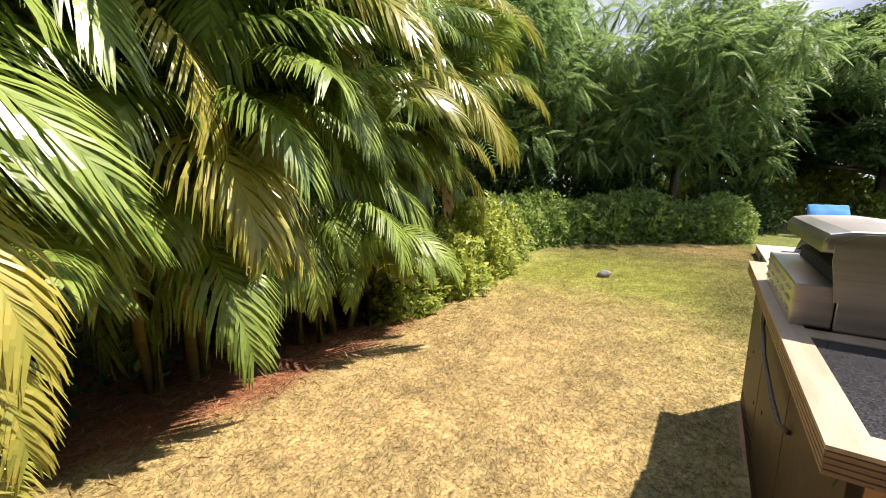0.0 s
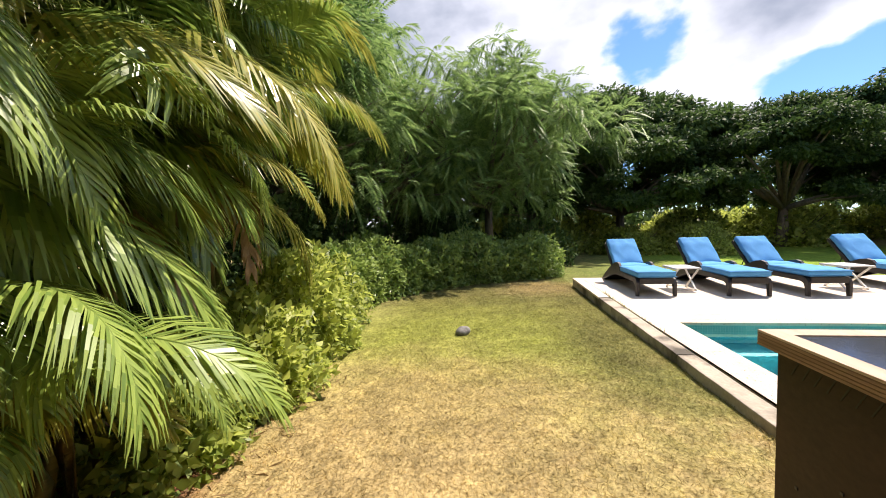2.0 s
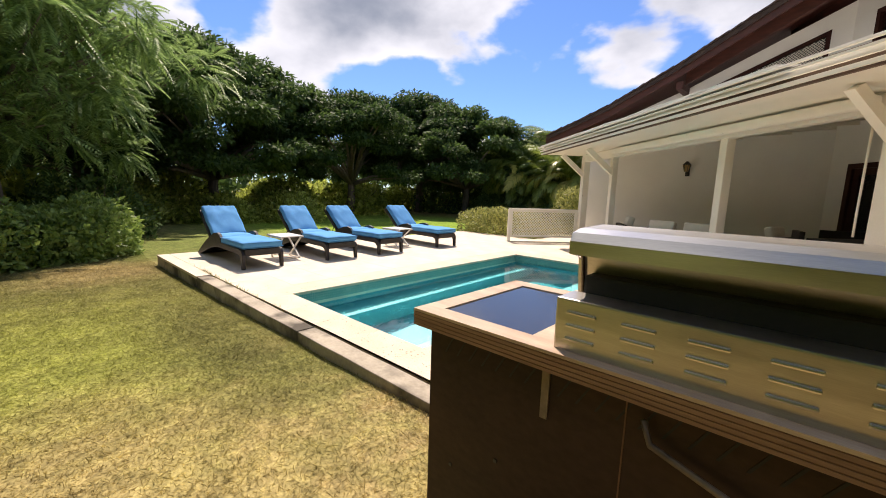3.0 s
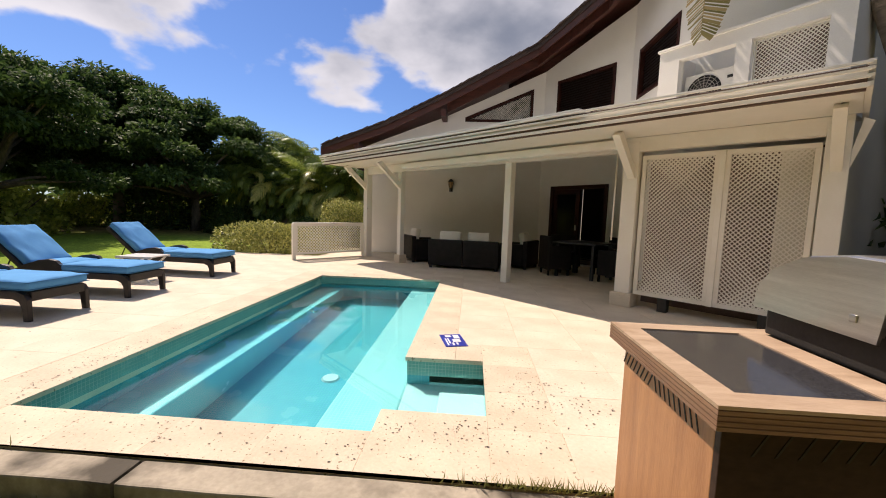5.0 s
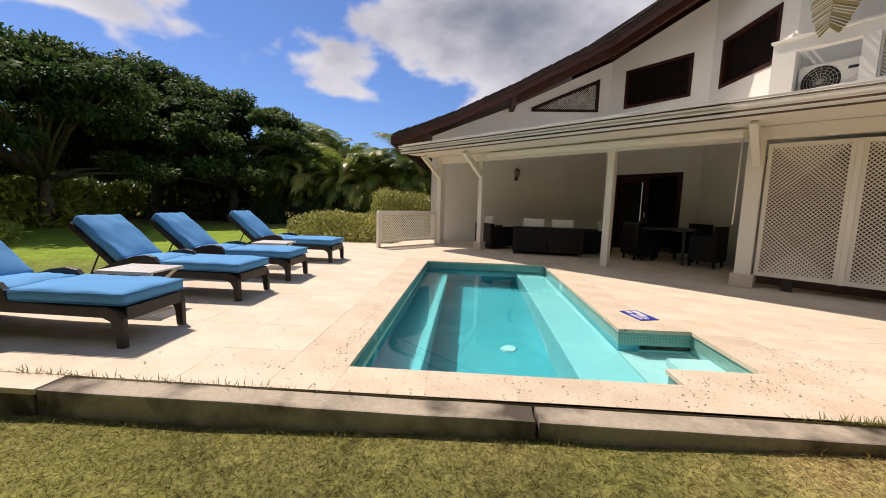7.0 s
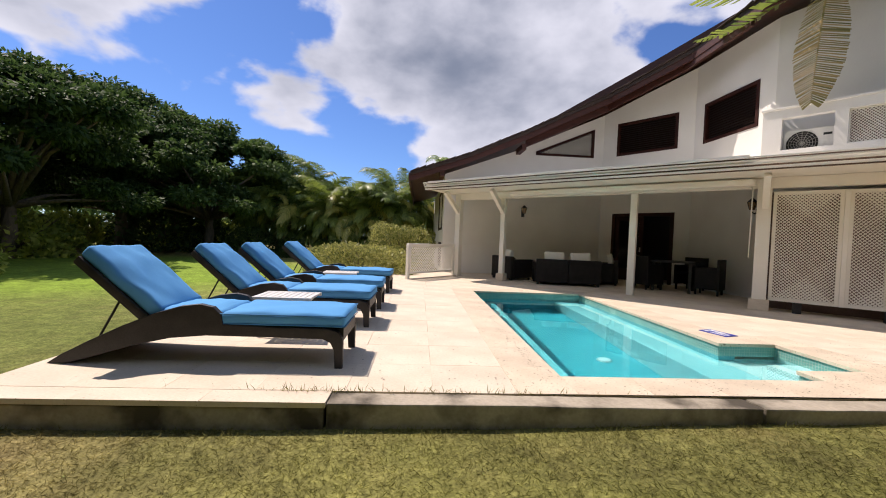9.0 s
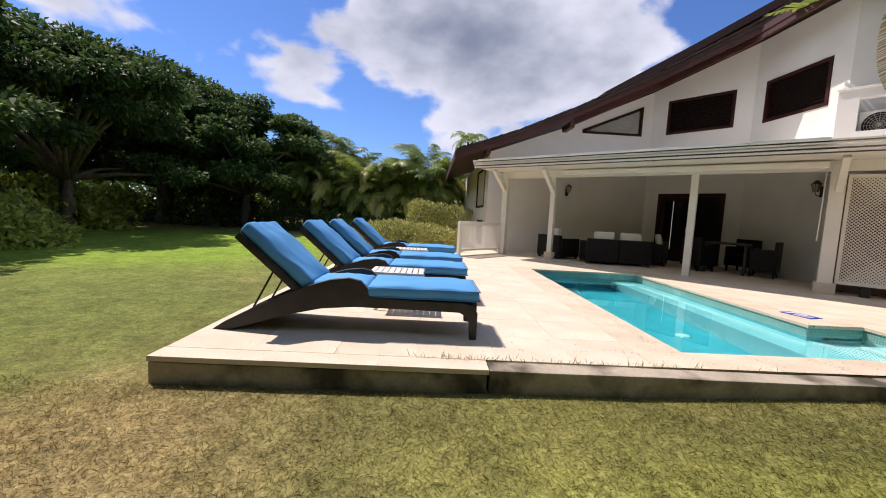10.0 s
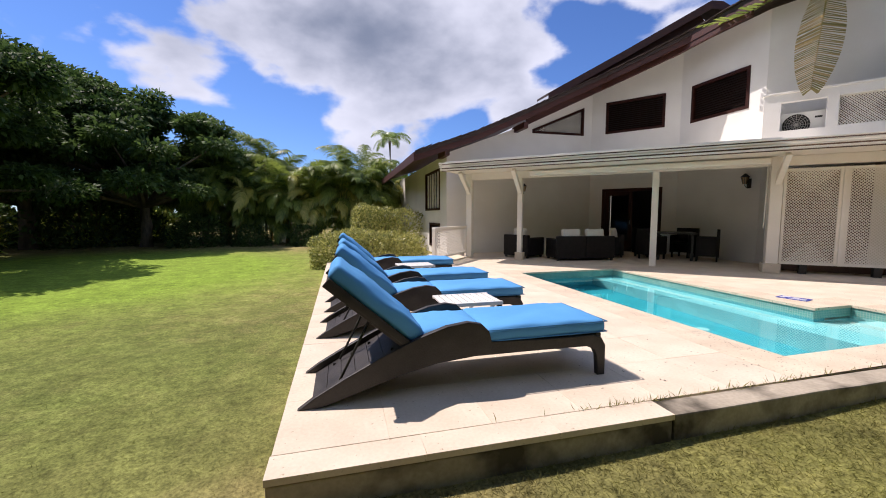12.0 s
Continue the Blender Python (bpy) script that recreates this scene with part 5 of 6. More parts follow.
def limb_tree(name, label, height, spread_, trunk_r, low, clumps, clump_r, filler, m, flat_top=0.5, seed=0, group="", lean=(0, 0)):
    """A tree: tapered trunk, limbs that fork towards the clumps, and a crown of leaves. filler(centres, radii) gives the leaf quads and their material."""
    r_ = np.random.default_rng(seed)
    tree = thing(name, label, "tree", m, group)
    fork = height * 0.30
    cx = []
    for k in range(clumps):
        a, q = r_.random() * 6.283, math.sqrt(r_.random())
        rr = q * spread_
        top = low + (height - low) * (1 - flat_top * q * q) * (0.94 + 0.1 * math.sin(a * 3 + seed))
        z = top - (r_.random() ** 1.7) * (top - low) * (0.9 if q > 0.55 else 0.45)
        cx.append((rr * math.cos(a) + lean[0] * z / height, rr * math.sin(a) + lean[1] * z / height, z))
    centres = np.array(cx)
    radii = clump_r * (0.7 + 0.6 * r_.random(clumps))
    verts, faces = tube_data([(0, 0, -0.1), (0.05, 0.02, fork * 0.5), (0.0, 0.05, fork)], [trunk_r * 1.25, trunk_r, trunk_r * 0.85], 9)
    order = np.argsort(-np.hypot(centres[:, 0], centres[:, 1]))[: min(clumps, 26)]
    for i in order:
        c = centres[i]
        mid = (c[0] * 0.42, c[1] * 0.42, fork + (c[2] - fork) * 0.55)
        v, f = tube_data([(0, 0.05, fork * 0.92), mid, tuple(c)], [trunk_r * 0.5, trunk_r * 0.28, trunk_r * 0.07], 6)
        faces += [tuple(q + len(verts) for q in one) for one in f]
        verts += v
    put("trunk", mesh_of("trunk", verts, faces, BARK, True), tree)
    quads, material = filler(centres, radii)
    put("crown", quad_mesh("crown", quads, material), tree)
    return tree


def bush(name, label, m, rx, ry, high, count, size, material, seed, box_like=0.0, category="shrub", group=""):
    """A shrub: twigs and a shell of small leaves with an uneven outline."""
    r_ = np.random.default_rng(seed)
    b = thing(name, label, category, m, group)
    twigs_v, twigs_f = [], []
    for k in range(14):
        a = r_.random() * 6.283
        q = r_.random() * 0.8
        v, f = tube_data([(0.1 * math.cos(a), 0.1 * math.sin(a), -0.05), (rx * q * .6 * math.cos(a), ry * q * .6 * math.sin(a), high * .45), (rx * q * math.cos(a), ry * q * math.sin(a), high * .85)], [.02, .014, .005], 5)
        twigs_f += [tuple(i + len(twigs_v) for i in one) for one in f]
        twigs_v += v
    put("branchwork", mesh_of("branchwork", twigs_v, twigs_f, BARK), b)
    d = scatter_dirs(count)
    d[:, 2] = np.abs(d[:, 2])
    if box_like:
        p = 2 + 6 * box_like
        d = d / (np.sum(np.abs(d) ** p, axis=1, keepdims=True) ** (1 / p))
    lump = np.array([1 + 0.24 * noise.noise(Vector(v) * 2.6 + Vector((seed, 0, 0))) + 0.14 * noise.noise(Vector(v) * 7 + Vector((0, seed, 0))) for v in d])
    lump = 1 + (lump - 1) * (1 - 0.55 * box_like)
    depth = 1 - 0.5 * r_.random(count) ** 2.2
    base = d * lump[:, None] * depth[:, None] * np.array([rx, ry, high])
    way = unit(d * 0.8 + scatter_dirs(count) * 0.8 + np.array([0, 0, 0.2]))
    ln = size * (0.55 + 0.9 * r_.random(count))
    put("foliage", quad_mesh("foliage", leaves(base, way, unit(d + scatter_dirs(count) * 0.5 + np.array([0, 0, .3])), ln, ln * 0.55), material), b)
    return b


def frond_mesh(name, length, pairs, leaf, arch, material, seed, vee=0.5, ragged=0.0, width=0.034):
    """A pinnate palm frond from the origin along +x, arching down, leaflets drooping from the rib."""
    r_ = np.random.default_rng(seed)
    t = np.linspace(0, 1, 15)
    bend = np.radians(arch[0] + (arch[1] - arch[0]) * t)
    step = length / 14
    px = np.concatenate([[0], np.cumsum(np.cos(bend[:-1]) * step)])
    pz = np.concatenate([[0], np.cumsum(np.sin(bend[:-1]) * step)])
    sway = 0.05 * np.sin(t * 3 + seed) * length * t
    rib = np.stack([px, sway, pz], axis=1)
    quads = []
    for i in range(14):
        w = 0.014 * (1 - t[i] * 0.85)
        w2 = 0.014 * (1 - t[i + 1] * 0.85)
        a, b = rib[i], rib[i + 1]
        quads.append([a + [0, w, 0], b + [0, w2, 0], b + [0, 0, w2], a + [0, 0, w]])
        quads.append([a + [0, -w, 0], b + [0, -w2, 0], b + [0, 0, w2], a + [0, 0, w]])
    for k in range(pairs):
        u = 0.17 + 0.83 * (k + 0.5) / pairs
        f = u * 14
        i = min(13, int(f))
        at = rib[i] + (rib[i + 1] - rib[i]) * (f - i)
        fwd = unit(rib[i + 1] - rib[i])
        up = np.array([-fwd[2], 0, fwd[0]])
        ln0 = leaf * (0.45 + 0.55 * math.sin(math.pi * min(1, u * 1.02) ** 0.8)) if u < 0.97 else leaf * 0.4
        for s in (-1, 1):
            if r_.random() < ragged * 0.4:
                continue
            ln = ln0 * (0.85 + 0.3 * r_.random()) * (1 - ragged * 0.5 * r_.random())
            way = unit(np.array([0, s, 0]) * (0.9 - 0.35 * u) + fwd * (0.42 + 0.5 * u) + up * (vee * (0.7 - 0.4 * u)) + r_.normal(size=3) * 0.07)
            p = at.copy()
            side = unit(np.cross(way, up))
            prev, wprev = p, width * 0.35
            for g in range(3):
                way = unit(way + np.array([0, 0, -0.27 - 0.20 * g]))
                nxt = prev + way * ln / 3
                wn_ = width * (0.5, 0.42, 0.04)[g]
                quads.append([prev - side * wprev, nxt - side * wn_, nxt + side * wn_, prev + side * wprev])
                prev, wprev = nxt, wn_
    verts = np.array(quads)
    return quad_mesh(name, verts, material)


FRONDS = [frond_mesh("frond", 2.3, 72, 0.72, (62, -58), PALM_GREEN, 1, width=.024), frond_mesh("frond", 2.0, 66, 0.68, (35, -78), PALM_GREEN, 2, width=.024), frond_mesh("frond", 2.5, 74, 0.72, (75, -25), PALM_GREEN, 3, 0.7, width=.024),
          frond_mesh("frond", 1.8, 62, 0.64, (10, -88), PALM_GREEN, 4, 0.3, width=.024), frond_mesh("frond", 2.1, 66, 0.68, (30, -80), PALM_YELLOW, 5, width=.024), frond_mesh("frond", 2.2, 66, 0.68, (50, -70), PALM_YELLOW, 6, width=.024)]
FAR_FRONDS = [frond_mesh("frond", 2.3, 46, 0.62, (66, -58), FAR_PALM, 11, width=.038), frond_mesh("frond", 2.0, 44, 0.6, (45, -78), FAR_PALM, 12, width=.038), frond_mesh("frond", 2.5, 46, 0.62, (78, -25), FAR_PALM, 13, 0.7, width=.038),
              frond_mesh("frond", 1.8, 36, 0.55, (20, -85), FAR_PALM, 14, 0.3, width=.038), frond_mesh("frond", 2.1, 36, 0.6, (40, -75), PALM_YELLOW, 15, width=.038), frond_mesh("frond", 2.2, 36, 0.6, (55, -65), PALM_YELLOW, 16, width=.038)]
DRY_FROND = frond_mesh("frond", 1.7, 34, 0.45, (-20, -88), PALM_DRY, 8, 0.1, 0.6)


def palm_clump(label, m, high, canes, fronds_each, seed, reach=1.0, dry=2, skirt=4, group="", yellow=0.25, face=None, FRONDS=FRONDS):
    """A clustering palm: ringed canes, each with its head of fronds. face: the side, in degrees, to which most fronds lean for light."""
    r_ = random.Random(seed)
    palm = thing("areca_palm", label, "palm", m, group)

    def side(spread_):
        return r_.uniform(0, 6.283) if face is None or r_.random() < 0.15 else radians(face) + r_.uniform(-spread_, spread_)

    for c in range(canes):
        a = 6.283 * c / canes + r_.uniform(-.4, .4)
        h = high * r_.uniform(0.45, 1.0)
        out = r_.uniform(0.12, 0.5) * reach
        foot = (0.22 * math.cos(a), 0.22 * math.sin(a), -0.1)
        head = (math.cos(a) * out * 1.3, math.sin(a) * out * 1.3, h)
        tube("cane", [foot, (math.cos(a) * out * .7, math.sin(a) * out * .7, h * .55), head], [.05, .042, .03], STEM, palm, 6)
        for k in range(fronds_each):
            b = side(1.25)
            pick = 4 + r_.randrange(2) if r_.random() < yellow else (2 if k == 0 else r_.randrange(4))
            put("frond", FRONDS[pick], palm, "", pose(*head, r_.uniform(-30, 30), r_.uniform(-14, 14), math.degrees(b)) @ Matrix.Scale(r_.uniform(0.7, 1.05) * reach, 4))
    for k in range(skirt):
        b = side(1.3)
        q = r_.uniform(.15, .55)
        put("frond", FRONDS[1 + 2 * r_.randrange(2)], palm, "", pose(q * math.cos(b), q * math.sin(b), r_.uniform(.95, high * .8), r_.uniform(-30, 30), r_.uniform(-5, 20), math.degrees(b)) @ Matrix.Scale(0.8 * reach, 4))
    for k in range(dry):
        b = side(1.2)
        put("frond", DRY_FROND, palm, "dry brown frond", pose(.35 * math.cos(b), .35 * math.sin(b), r_.uniform(.4, .7) * high, 0, r_.uniform(-10, 25), math.degrees(b)))
    return palm


# Palm hedge beside the start of the walk.
for k, (x, y, high, yel, low) in enumerate(((6.1, -4.3, 3.0, .3, 6), (5.0, -4.35, 3.1, .3, 5), (4.0, -4.75, 3.6, .3, 6), (3.0, -4.75, 3.3, .2, 7), (2.0, -5.0, 3.9, .2, 8), (1.2, -5.1, 3.7, .3, 5), (0.2, -5.2, 4.3, .4, 2), (-1.1, -5.3, 4.5, .4, 1))):
    palm_clump("tall areca palm clump with arching green and yellow fronds", pose(x, y, ground_z(x, y)), high, 7, 5, 20 + k, 1.0, 0 if k < 5 else 2, low, "areca palm hedge", yel, 82)
palm_clump("young areca palm with yellow-green fronds at the lawn's edge", pose(1.2, -4.3, ground_z(1.2, -4.3)), 1.0, 4, 4, 41, .46, 0, 2, "areca palm hedge", .6, 60)
drooping = palm_clump("young areca palm with drooping yellow-green fronds over red soil", pose(4.35, -3.75, ground_z(4.35, -3.75)), 1.3, 2, 2, 47, .5, 0, 0, "areca palm hedge", .6, 60)
for x, y, z, tip, turn, size in ((.15, .1, 1.70, 12, 112, .66), (-.02, .1, 1.30, 22, 104, .56), (.3, .2, 1.0, 16, 85, .56), (.1, .1, .8, 18, 110, .5)):
    put("frond", FRONDS[1] if z == 1.0 else FRONDS[4], drooping, "", pose(x, y, z, 0, tip, turn) @ Matrix.Scale(size, 4))
palm_clump("sunlit areca palm with fronds hanging to the soil", pose(1.75, -4.45, ground_z(1.75, -4.45)), 2.5, 5, 4, 53, .8, 0, 7, "areca palm hedge", .3, 62)
# Far row of palms behind the lawn.
for k, (x, y, high) in enumerate(((-12.6, 20.5, 3.0), (-11.2, 19.6, 3.3), (-9.8, 20.0, 3.1), (-8.5, 19.4, 3.4), (-7.2, 19.8, 3.2), (-5.9, 19.3, 3.3), (-4.6, 19.4, 3.4), (-3.5, 20.4, 3.6), (-11.9, 22.3, 4.0), (-9.6, 22.0, 4.3), (-7.4, 22.4, 4.2), (-5.2, 22.4, 4.3), (-3.2, 23.5, 4.6))):
    palm_clump("sunlit areca palm in a row behind the lawn", pose(x, y, 0), high, 6, 5, 60 + k, 1.2, 0, 8, "far palm row", 0.22, -100, FAR_FRONDS)

# A coconut palm far behind the house.
coco = thing("coconut_palm", "slim coconut palm far behind the palm row", "palm", pose(-1.6, 34.0, 0))
tube("trunk", [(0, 0, -.1), (.2, .1, 4), (.1, 0, 8.2)], [.2, .15, .12], PALM_BARK, coco, 8)
for k in range(13):
    put("frond", FRONDS[k % 3], coco, "", pose(.1, 0, 8.2, 0, -10 + 18 * (k % 3), k * 137.5) @ Matrix.Scale(0.95, 4))

# Shrubs and hedge along the lawn's edge.
for k, (x, y, rx, ry, h, mat_, n) in enumerate(((0.55, -4.2, .62, .5, .72, LIME_LEAF, 3600), (-0.40, -4.25, .8, .68, 1.0, LIME_LEAF, 5600), (-1.55, -4.45, .95, .75, 1.25, LIME_LEAF, 7500), (-2.7, -4.75, .95, .78, 1.2, LIME_LEAF, 7000), (-3.7, -5.0, .8, .7, 1.15, HEDGE_LEAF, 5000))):
    bush("garden_shrub", "loose lime-green shrub at the lawn's edge" if mat_ is LIME_LEAF else "mid-green shrub joining the hedge", pose(x, y, ground_z(x, y) - .05), rx, ry, h, n, 0.095, mat_, 100 + k, group="lawn edge shrubs")
for k, (x, y) in enumerate(((-4.6, -5.05), (-5.5, -4.75), (-6.3, -4.15), (-6.95, -3.4), (-7.5, -2.55), (-7.95, -1.7), (-8.3, -0.9))):
    bush("hedge_shrub", "dense dark green hedge shrub behind the lawn", pose(x, y, 0, 0, 0, 25 * k), .85, .8, 1.15 + .17 * math.sin(k * 2.1), 6000, 0.095, HEDGE_LEAF, 120 + k, 0.1, group="lawn hedge")
bush("clipped_bush", "clipped low bush with yellow-green new leaves beside the deck", pose(-5.2, 9.25, 0.0, 0, 0, 0), 1.5, .78, .95, 11000, 0.075, CLIPPED_LEAF, 140, 0.75, "bush")
bush("clipped_bush", "taller clipped green bush beside the house corner", pose(-4.2, 14.0, 0.0, 0, 0, 0), 1.35, .9, 1.75, 9000, 0.08, CLIPPED_LEAF, 141, 0.7, "bush")

# Trees.
def feather_fill(count):
    return lambda c, r: (feather_sprays(c, r, count), FEATHER)


def dark_fill(count, size):
    return lambda c, r: (crown_leaves(c, r, count, size, 0.44), DARK_LEAF)


feather = limb_tree("feathery_tree", "tall tree with drooping feathery green foliage", 8.2, 3.1, .17, 1.7, 80, .75, feather_fill(3900), pose(-9.6, -5.6, 0), 0.45, 3, "trees behind the hedge")
copy_thing(feather, pose(-6.2, -7.6, 0, 0, 0, 120) @ Matrix.Scale(1.0, 4))
copy_thing(feather, pose(-11.2, -2.1, 0, 0, 0, 230))
copy_thing(feather, pose(-2.6, -8.4, 0, 0, 0, 300))
for ob, f in zip([o for o in scene.objects if o.name.startswith("feathery_tree")], (1.0, 1.1, 0.95, 1.12)):
    ob.scale = (f, f, f)
feather_low = limb_tree("feathery_tree", "lower spreading feathery tree over the lawn's far edge", 6.0, 3.4, .16, 2.2, 60, .8, feather_fill(3600), pose(-17.0, -0.3, 0), 0.35, 9, "trees behind the hedge")
feather_low.scale = (1.3, 1.3, 1.3)
broad = limb_tree("shade_tree", "broad dark green shade tree with flat spreading crown", 6.7, 4.3, .24, 1.9, 92, .78, dark_fill(56000, .19), pose(-17.5, 11.5, 0), 0.42, 21, "dark shade trees")
broad2 = limb_tree("shade_tree", "round dark green shade tree at the lawn's edge", 6.3, 3.9, .22, 1.5, 86, .74, dark_fill(50000, .19), pose(-14.6, 18.6, 0), 0.5, 33, "dark shade trees")
broad.scale, broad2.scale = (1.0, 1.0, 1.0), (1.08, 1.08, 1.08)
# Some of the eastern copies stand out of view, added for reflections.
for src, x, y, turn, f in ((broad, -20.5, 5.0, 80, 1.25), (broad2, -17.2, 4.2, 200, 1.05), (broad, -18.8, 18.3, 35, 1.2), (broad2, -19.5, 0.5, 60, .95), (broad, -13.5, 26.5, 20, .9), (broad2, -20.5, 21.5, 310, 1.1), (broad, -17.0, -7.0, 240, 1.0), (broad2, -12.5, -10.5, 100, 1.1),
                           (broad, -5.0, -12.5, 10, 1.05), (broad2, 2.5, -9.8, 70, .95), (broad, 9.5, -9.0, 170, .9), (broad2, 14.5, 9.5, 250, 1.25), (broad, 13.0, 4.0, 300, 1.15), (broad2, 12.5, -3.5, 30, 1.0), (broad, 11.2, 6.8, 120, 1.2), (broad2, 10.8, 1.0, 200, 1.0)):
    copy_thing(src, pose(x, y, 0, 0, 0, turn)).scale = (f, f, f)

# Undergrowth below the far trees.
# Bright lime leaves put the sunlight between the trees into the colour.
under = bush("undergrowth_shrub", "sunlit lime-green undergrowth shrub below the shade trees", pose(-22.0, 8.0, 0), 1.6, 1.3, 1.3, 4200, .14, LIME_LEAF, 150, group="undergrowth")
under2 = bush("undergrowth_shrub", "pale green undergrowth shrub below the shade trees", pose(-22.0, 14.2, 0), 1.5, 1.4, 1.2, 3600, .15, LIME_LEAF, 151, group="undergrowth")
dark_under = bush("undergrowth_shrub", "deep green shrub in shade below trees", pose(-10.5, -3.6, 0), 1.7, 1.5, 2.0, 4200, .14, DARK_LEAF, 152, group="undergrowth")
fine_under = bush("undergrowth_shrub", "deep green shrub in the dark behind the palm hedge", pose(-2.4, -7.2, 0), 2.3, 2.0, 2.9, 12000, .085, DARK_LEAF, 153, group="undergrowth")
for k, (src, x, y, f) in enumerate(((under, -14.7, 6.4, 1.0), (under2, -15.0, 3.8, 1.0), (under, -24.5, 11.2, 1.2), (under2, -18.6, 9.4, .8), (under, -16.9, 20.6, .9), (under, -16.0, 0.8, 1.1), (under2, -14.8, -1.2, .9), (under, -18.5, 8.0, 1.5), (under2, -19.0, 12.5, 1.6),
                                    (dark_under, -11.5, -0.6, .9), (dark_under, -8.3, -6.6, 1.2), (dark_under, -5.2, -7.6, 1.3), (fine_under, 0.6, -7.0, 1.0), (fine_under, 3.4, -6.9, 1.0), (fine_under, 6.2, -6.6, 1.0), (fine_under, 8.6, -5.4, 1.0),
                                    (dark_under, -12.3, 18.4, .8), (dark_under, -10.0, 17.9, .55), (dark_under, -7.6, 17.5, .55), (dark_under, -5.2, 17.2, .5), (under, -20.5, 3.0, 1.6), (under2, -19.5, -2.0, 1.5), (under, -22.5, 9.0, 1.5), (under2, -23.0, 12.6, 1.6), (under, -23.4, 16.6, 1.6), (under2, -22.6, 20.4, 1.6), (under, -20.6, 25.0, 1.7), (under2, -17.0, 24.0, 1.5), (dark_under, -17.5, 20.5, 1.7),
                                    (dark_under, -14.0, -5.0, 1.4), (dark_under, 10.5, 3.0, 1.8), (dark_under, 9.8, 6.0, 2.0), (dark_under, 11.0, 0.2, 1.7))):
    copy_thing(src, pose(x, y, -0.05, 0, 0, 47 * k)).scale = (f, f, f)

# Woods in the distance close the garden all round.
wa = rng.uniform(0, 2 * math.pi, 26000)
wr = rng.uniform(36, 58, 26000)
wh = 7.5 * rng.random(26000) ** 0.8 * (0.75 + 0.25 * np.sin(wa * 9) * np.sin(wa * 23))
wbase = np.stack([-4 + wr * np.cos(wa), 4 + wr * np.sin(wa), wh], axis=1)
wlen = rng.uniform(.7, 1.5, 26000)
woods = put("far_woods", quad_mesh("far_woods", leaves(wbase, unit(scatter_dirs(26000) + np.array([0, 0, -.2])), unit(scatter_dirs(26000) * .6 + np.array([0, 0, 1])), wlen, wlen * .6), DARK_LEAF))
tagged(woods, "dark green woods beyond the garden", "woods", kind="stuff")

# Planting behind the porch: traveller's palms with fans of paddle leaves.
def paddle_mesh(name, length, width, material, seed, sag, tear=0.12, n=26):
    """A torn paddle leaf along +x on a bending midrib."""
    r_ = np.random.default_rng(seed)
    quads = []
    pts, ang = [np.zeros(3)], 0.0
    for i in range(n):
        ang = -math.radians(sag) * (i / n) ** 1.3
        pts.append(pts[-1] + np.array([math.cos(ang), 0, math.sin(ang)]) * length / n)
    for i in range(n):
        u0, u1 = i / n, (i + 1) / n
        for s in (-1, 1):
            gap = tear if r_.random() < 0.45 + tear else 0.0
            tilt = 0.25 + 0.3 * r_.random()
            w0, w1 = width * math.sin(math.pi * (0.06 + 0.9 * u0)) ** 0.6, width * math.sin(math.pi * (0.06 + 0.9 * u1)) ** 0.6
            a, b = pts[i], pts[i] + (pts[i + 1] - pts[i]) * (1 - gap)
            c, d = b + np.array([0.10, s * w1, -tilt * w1]), a + np.array([0.10, s * w0, -tilt * w0])
            quads.append([a, b, c, d] if s > 0 else [a, d, c, b])
    for i in range(n):
        w = 0.018 * (1 - i / n * .8)
        quads.append([pts[i] + [0, w, .004], pts[i + 1] + [0, w * .9, .004], pts[i + 1] + [0, -w * .9, .004], pts[i] + [0, -w, .004]])
    return quad_mesh(name, np.array(quads), material)


PADDLES = [paddle_mesh("paddle_leaf", 1.9, .27, PALM_GREEN, 1, 35), paddle_mesh("paddle_leaf", 1.7, .25, PALM_GREEN, 2, 60), paddle_mesh("paddle_leaf", 2.0, .28, HEDGE_LEAF, 3, 20)]
PETIOLE = surf("yellow_green_petiole", (0.16, 0.20, 0.03), (0.42, 0.34, 0.06), 1.5, .45, .1, fine=12)
SHEATH = surf("orange_yellow_sheath", (0.42, 0.27, 0.05), (0.60, 0.46, 0.10), 5.0, .45, .2, fine=14, third=((0.20, 0.13, 0.05), 9.0, .58, .72))
STALK = surf("grey_green_stalk", (0.10, 0.135, 0.04), (0.24, 0.27, 0.08), 2.0, .45, .1, fine=12)


HALF_DRY = leafy("half_dry_palm_leaf", (0.10, 0.13, 0.03), (0.52, 0.38, 0.18), 0.5, 0.3, 0.3)
HANGING_PADDLE = paddle_mesh("paddle_leaf", 2.15, .37, HALF_DRY, 5, 8, 0.4, 58)
# Dark copies of the paddles: the planting's shade is put into the leaf colour.
SHADED_PADDLES = [paddle_mesh("paddle_leaf", 1.9, .27, DARK_LEAF, 21, 35), paddle_mesh("paddle_leaf", 1.7, .25, DARK_LEAF, 22, 60), paddle_mesh("paddle_leaf", 2.0, .28, DARK_LEAF, 23, 20)]
MIXED_PADDLES = [SHADED_PADDLES[0], SHADED_PADDLES[1], paddle_mesh("paddle_leaf", 2.0, .28, FAR_PALM, 24, 20)]
LONG_PADDLE = paddle_mesh("paddle_leaf", 2.7, .36, FAR_PALM, 11, 55, 0.3)


def leaf_pose(base, way, side):
    """A leaf from base along way, its blade spread along side."""
    x = Vector(way).normalized()
    z = x.cross(Vector(side)).normalized()
    y = z.cross(x)
    return Matrix.Translation(base) @ Matrix((x, y, z)).transposed().to_4x4()


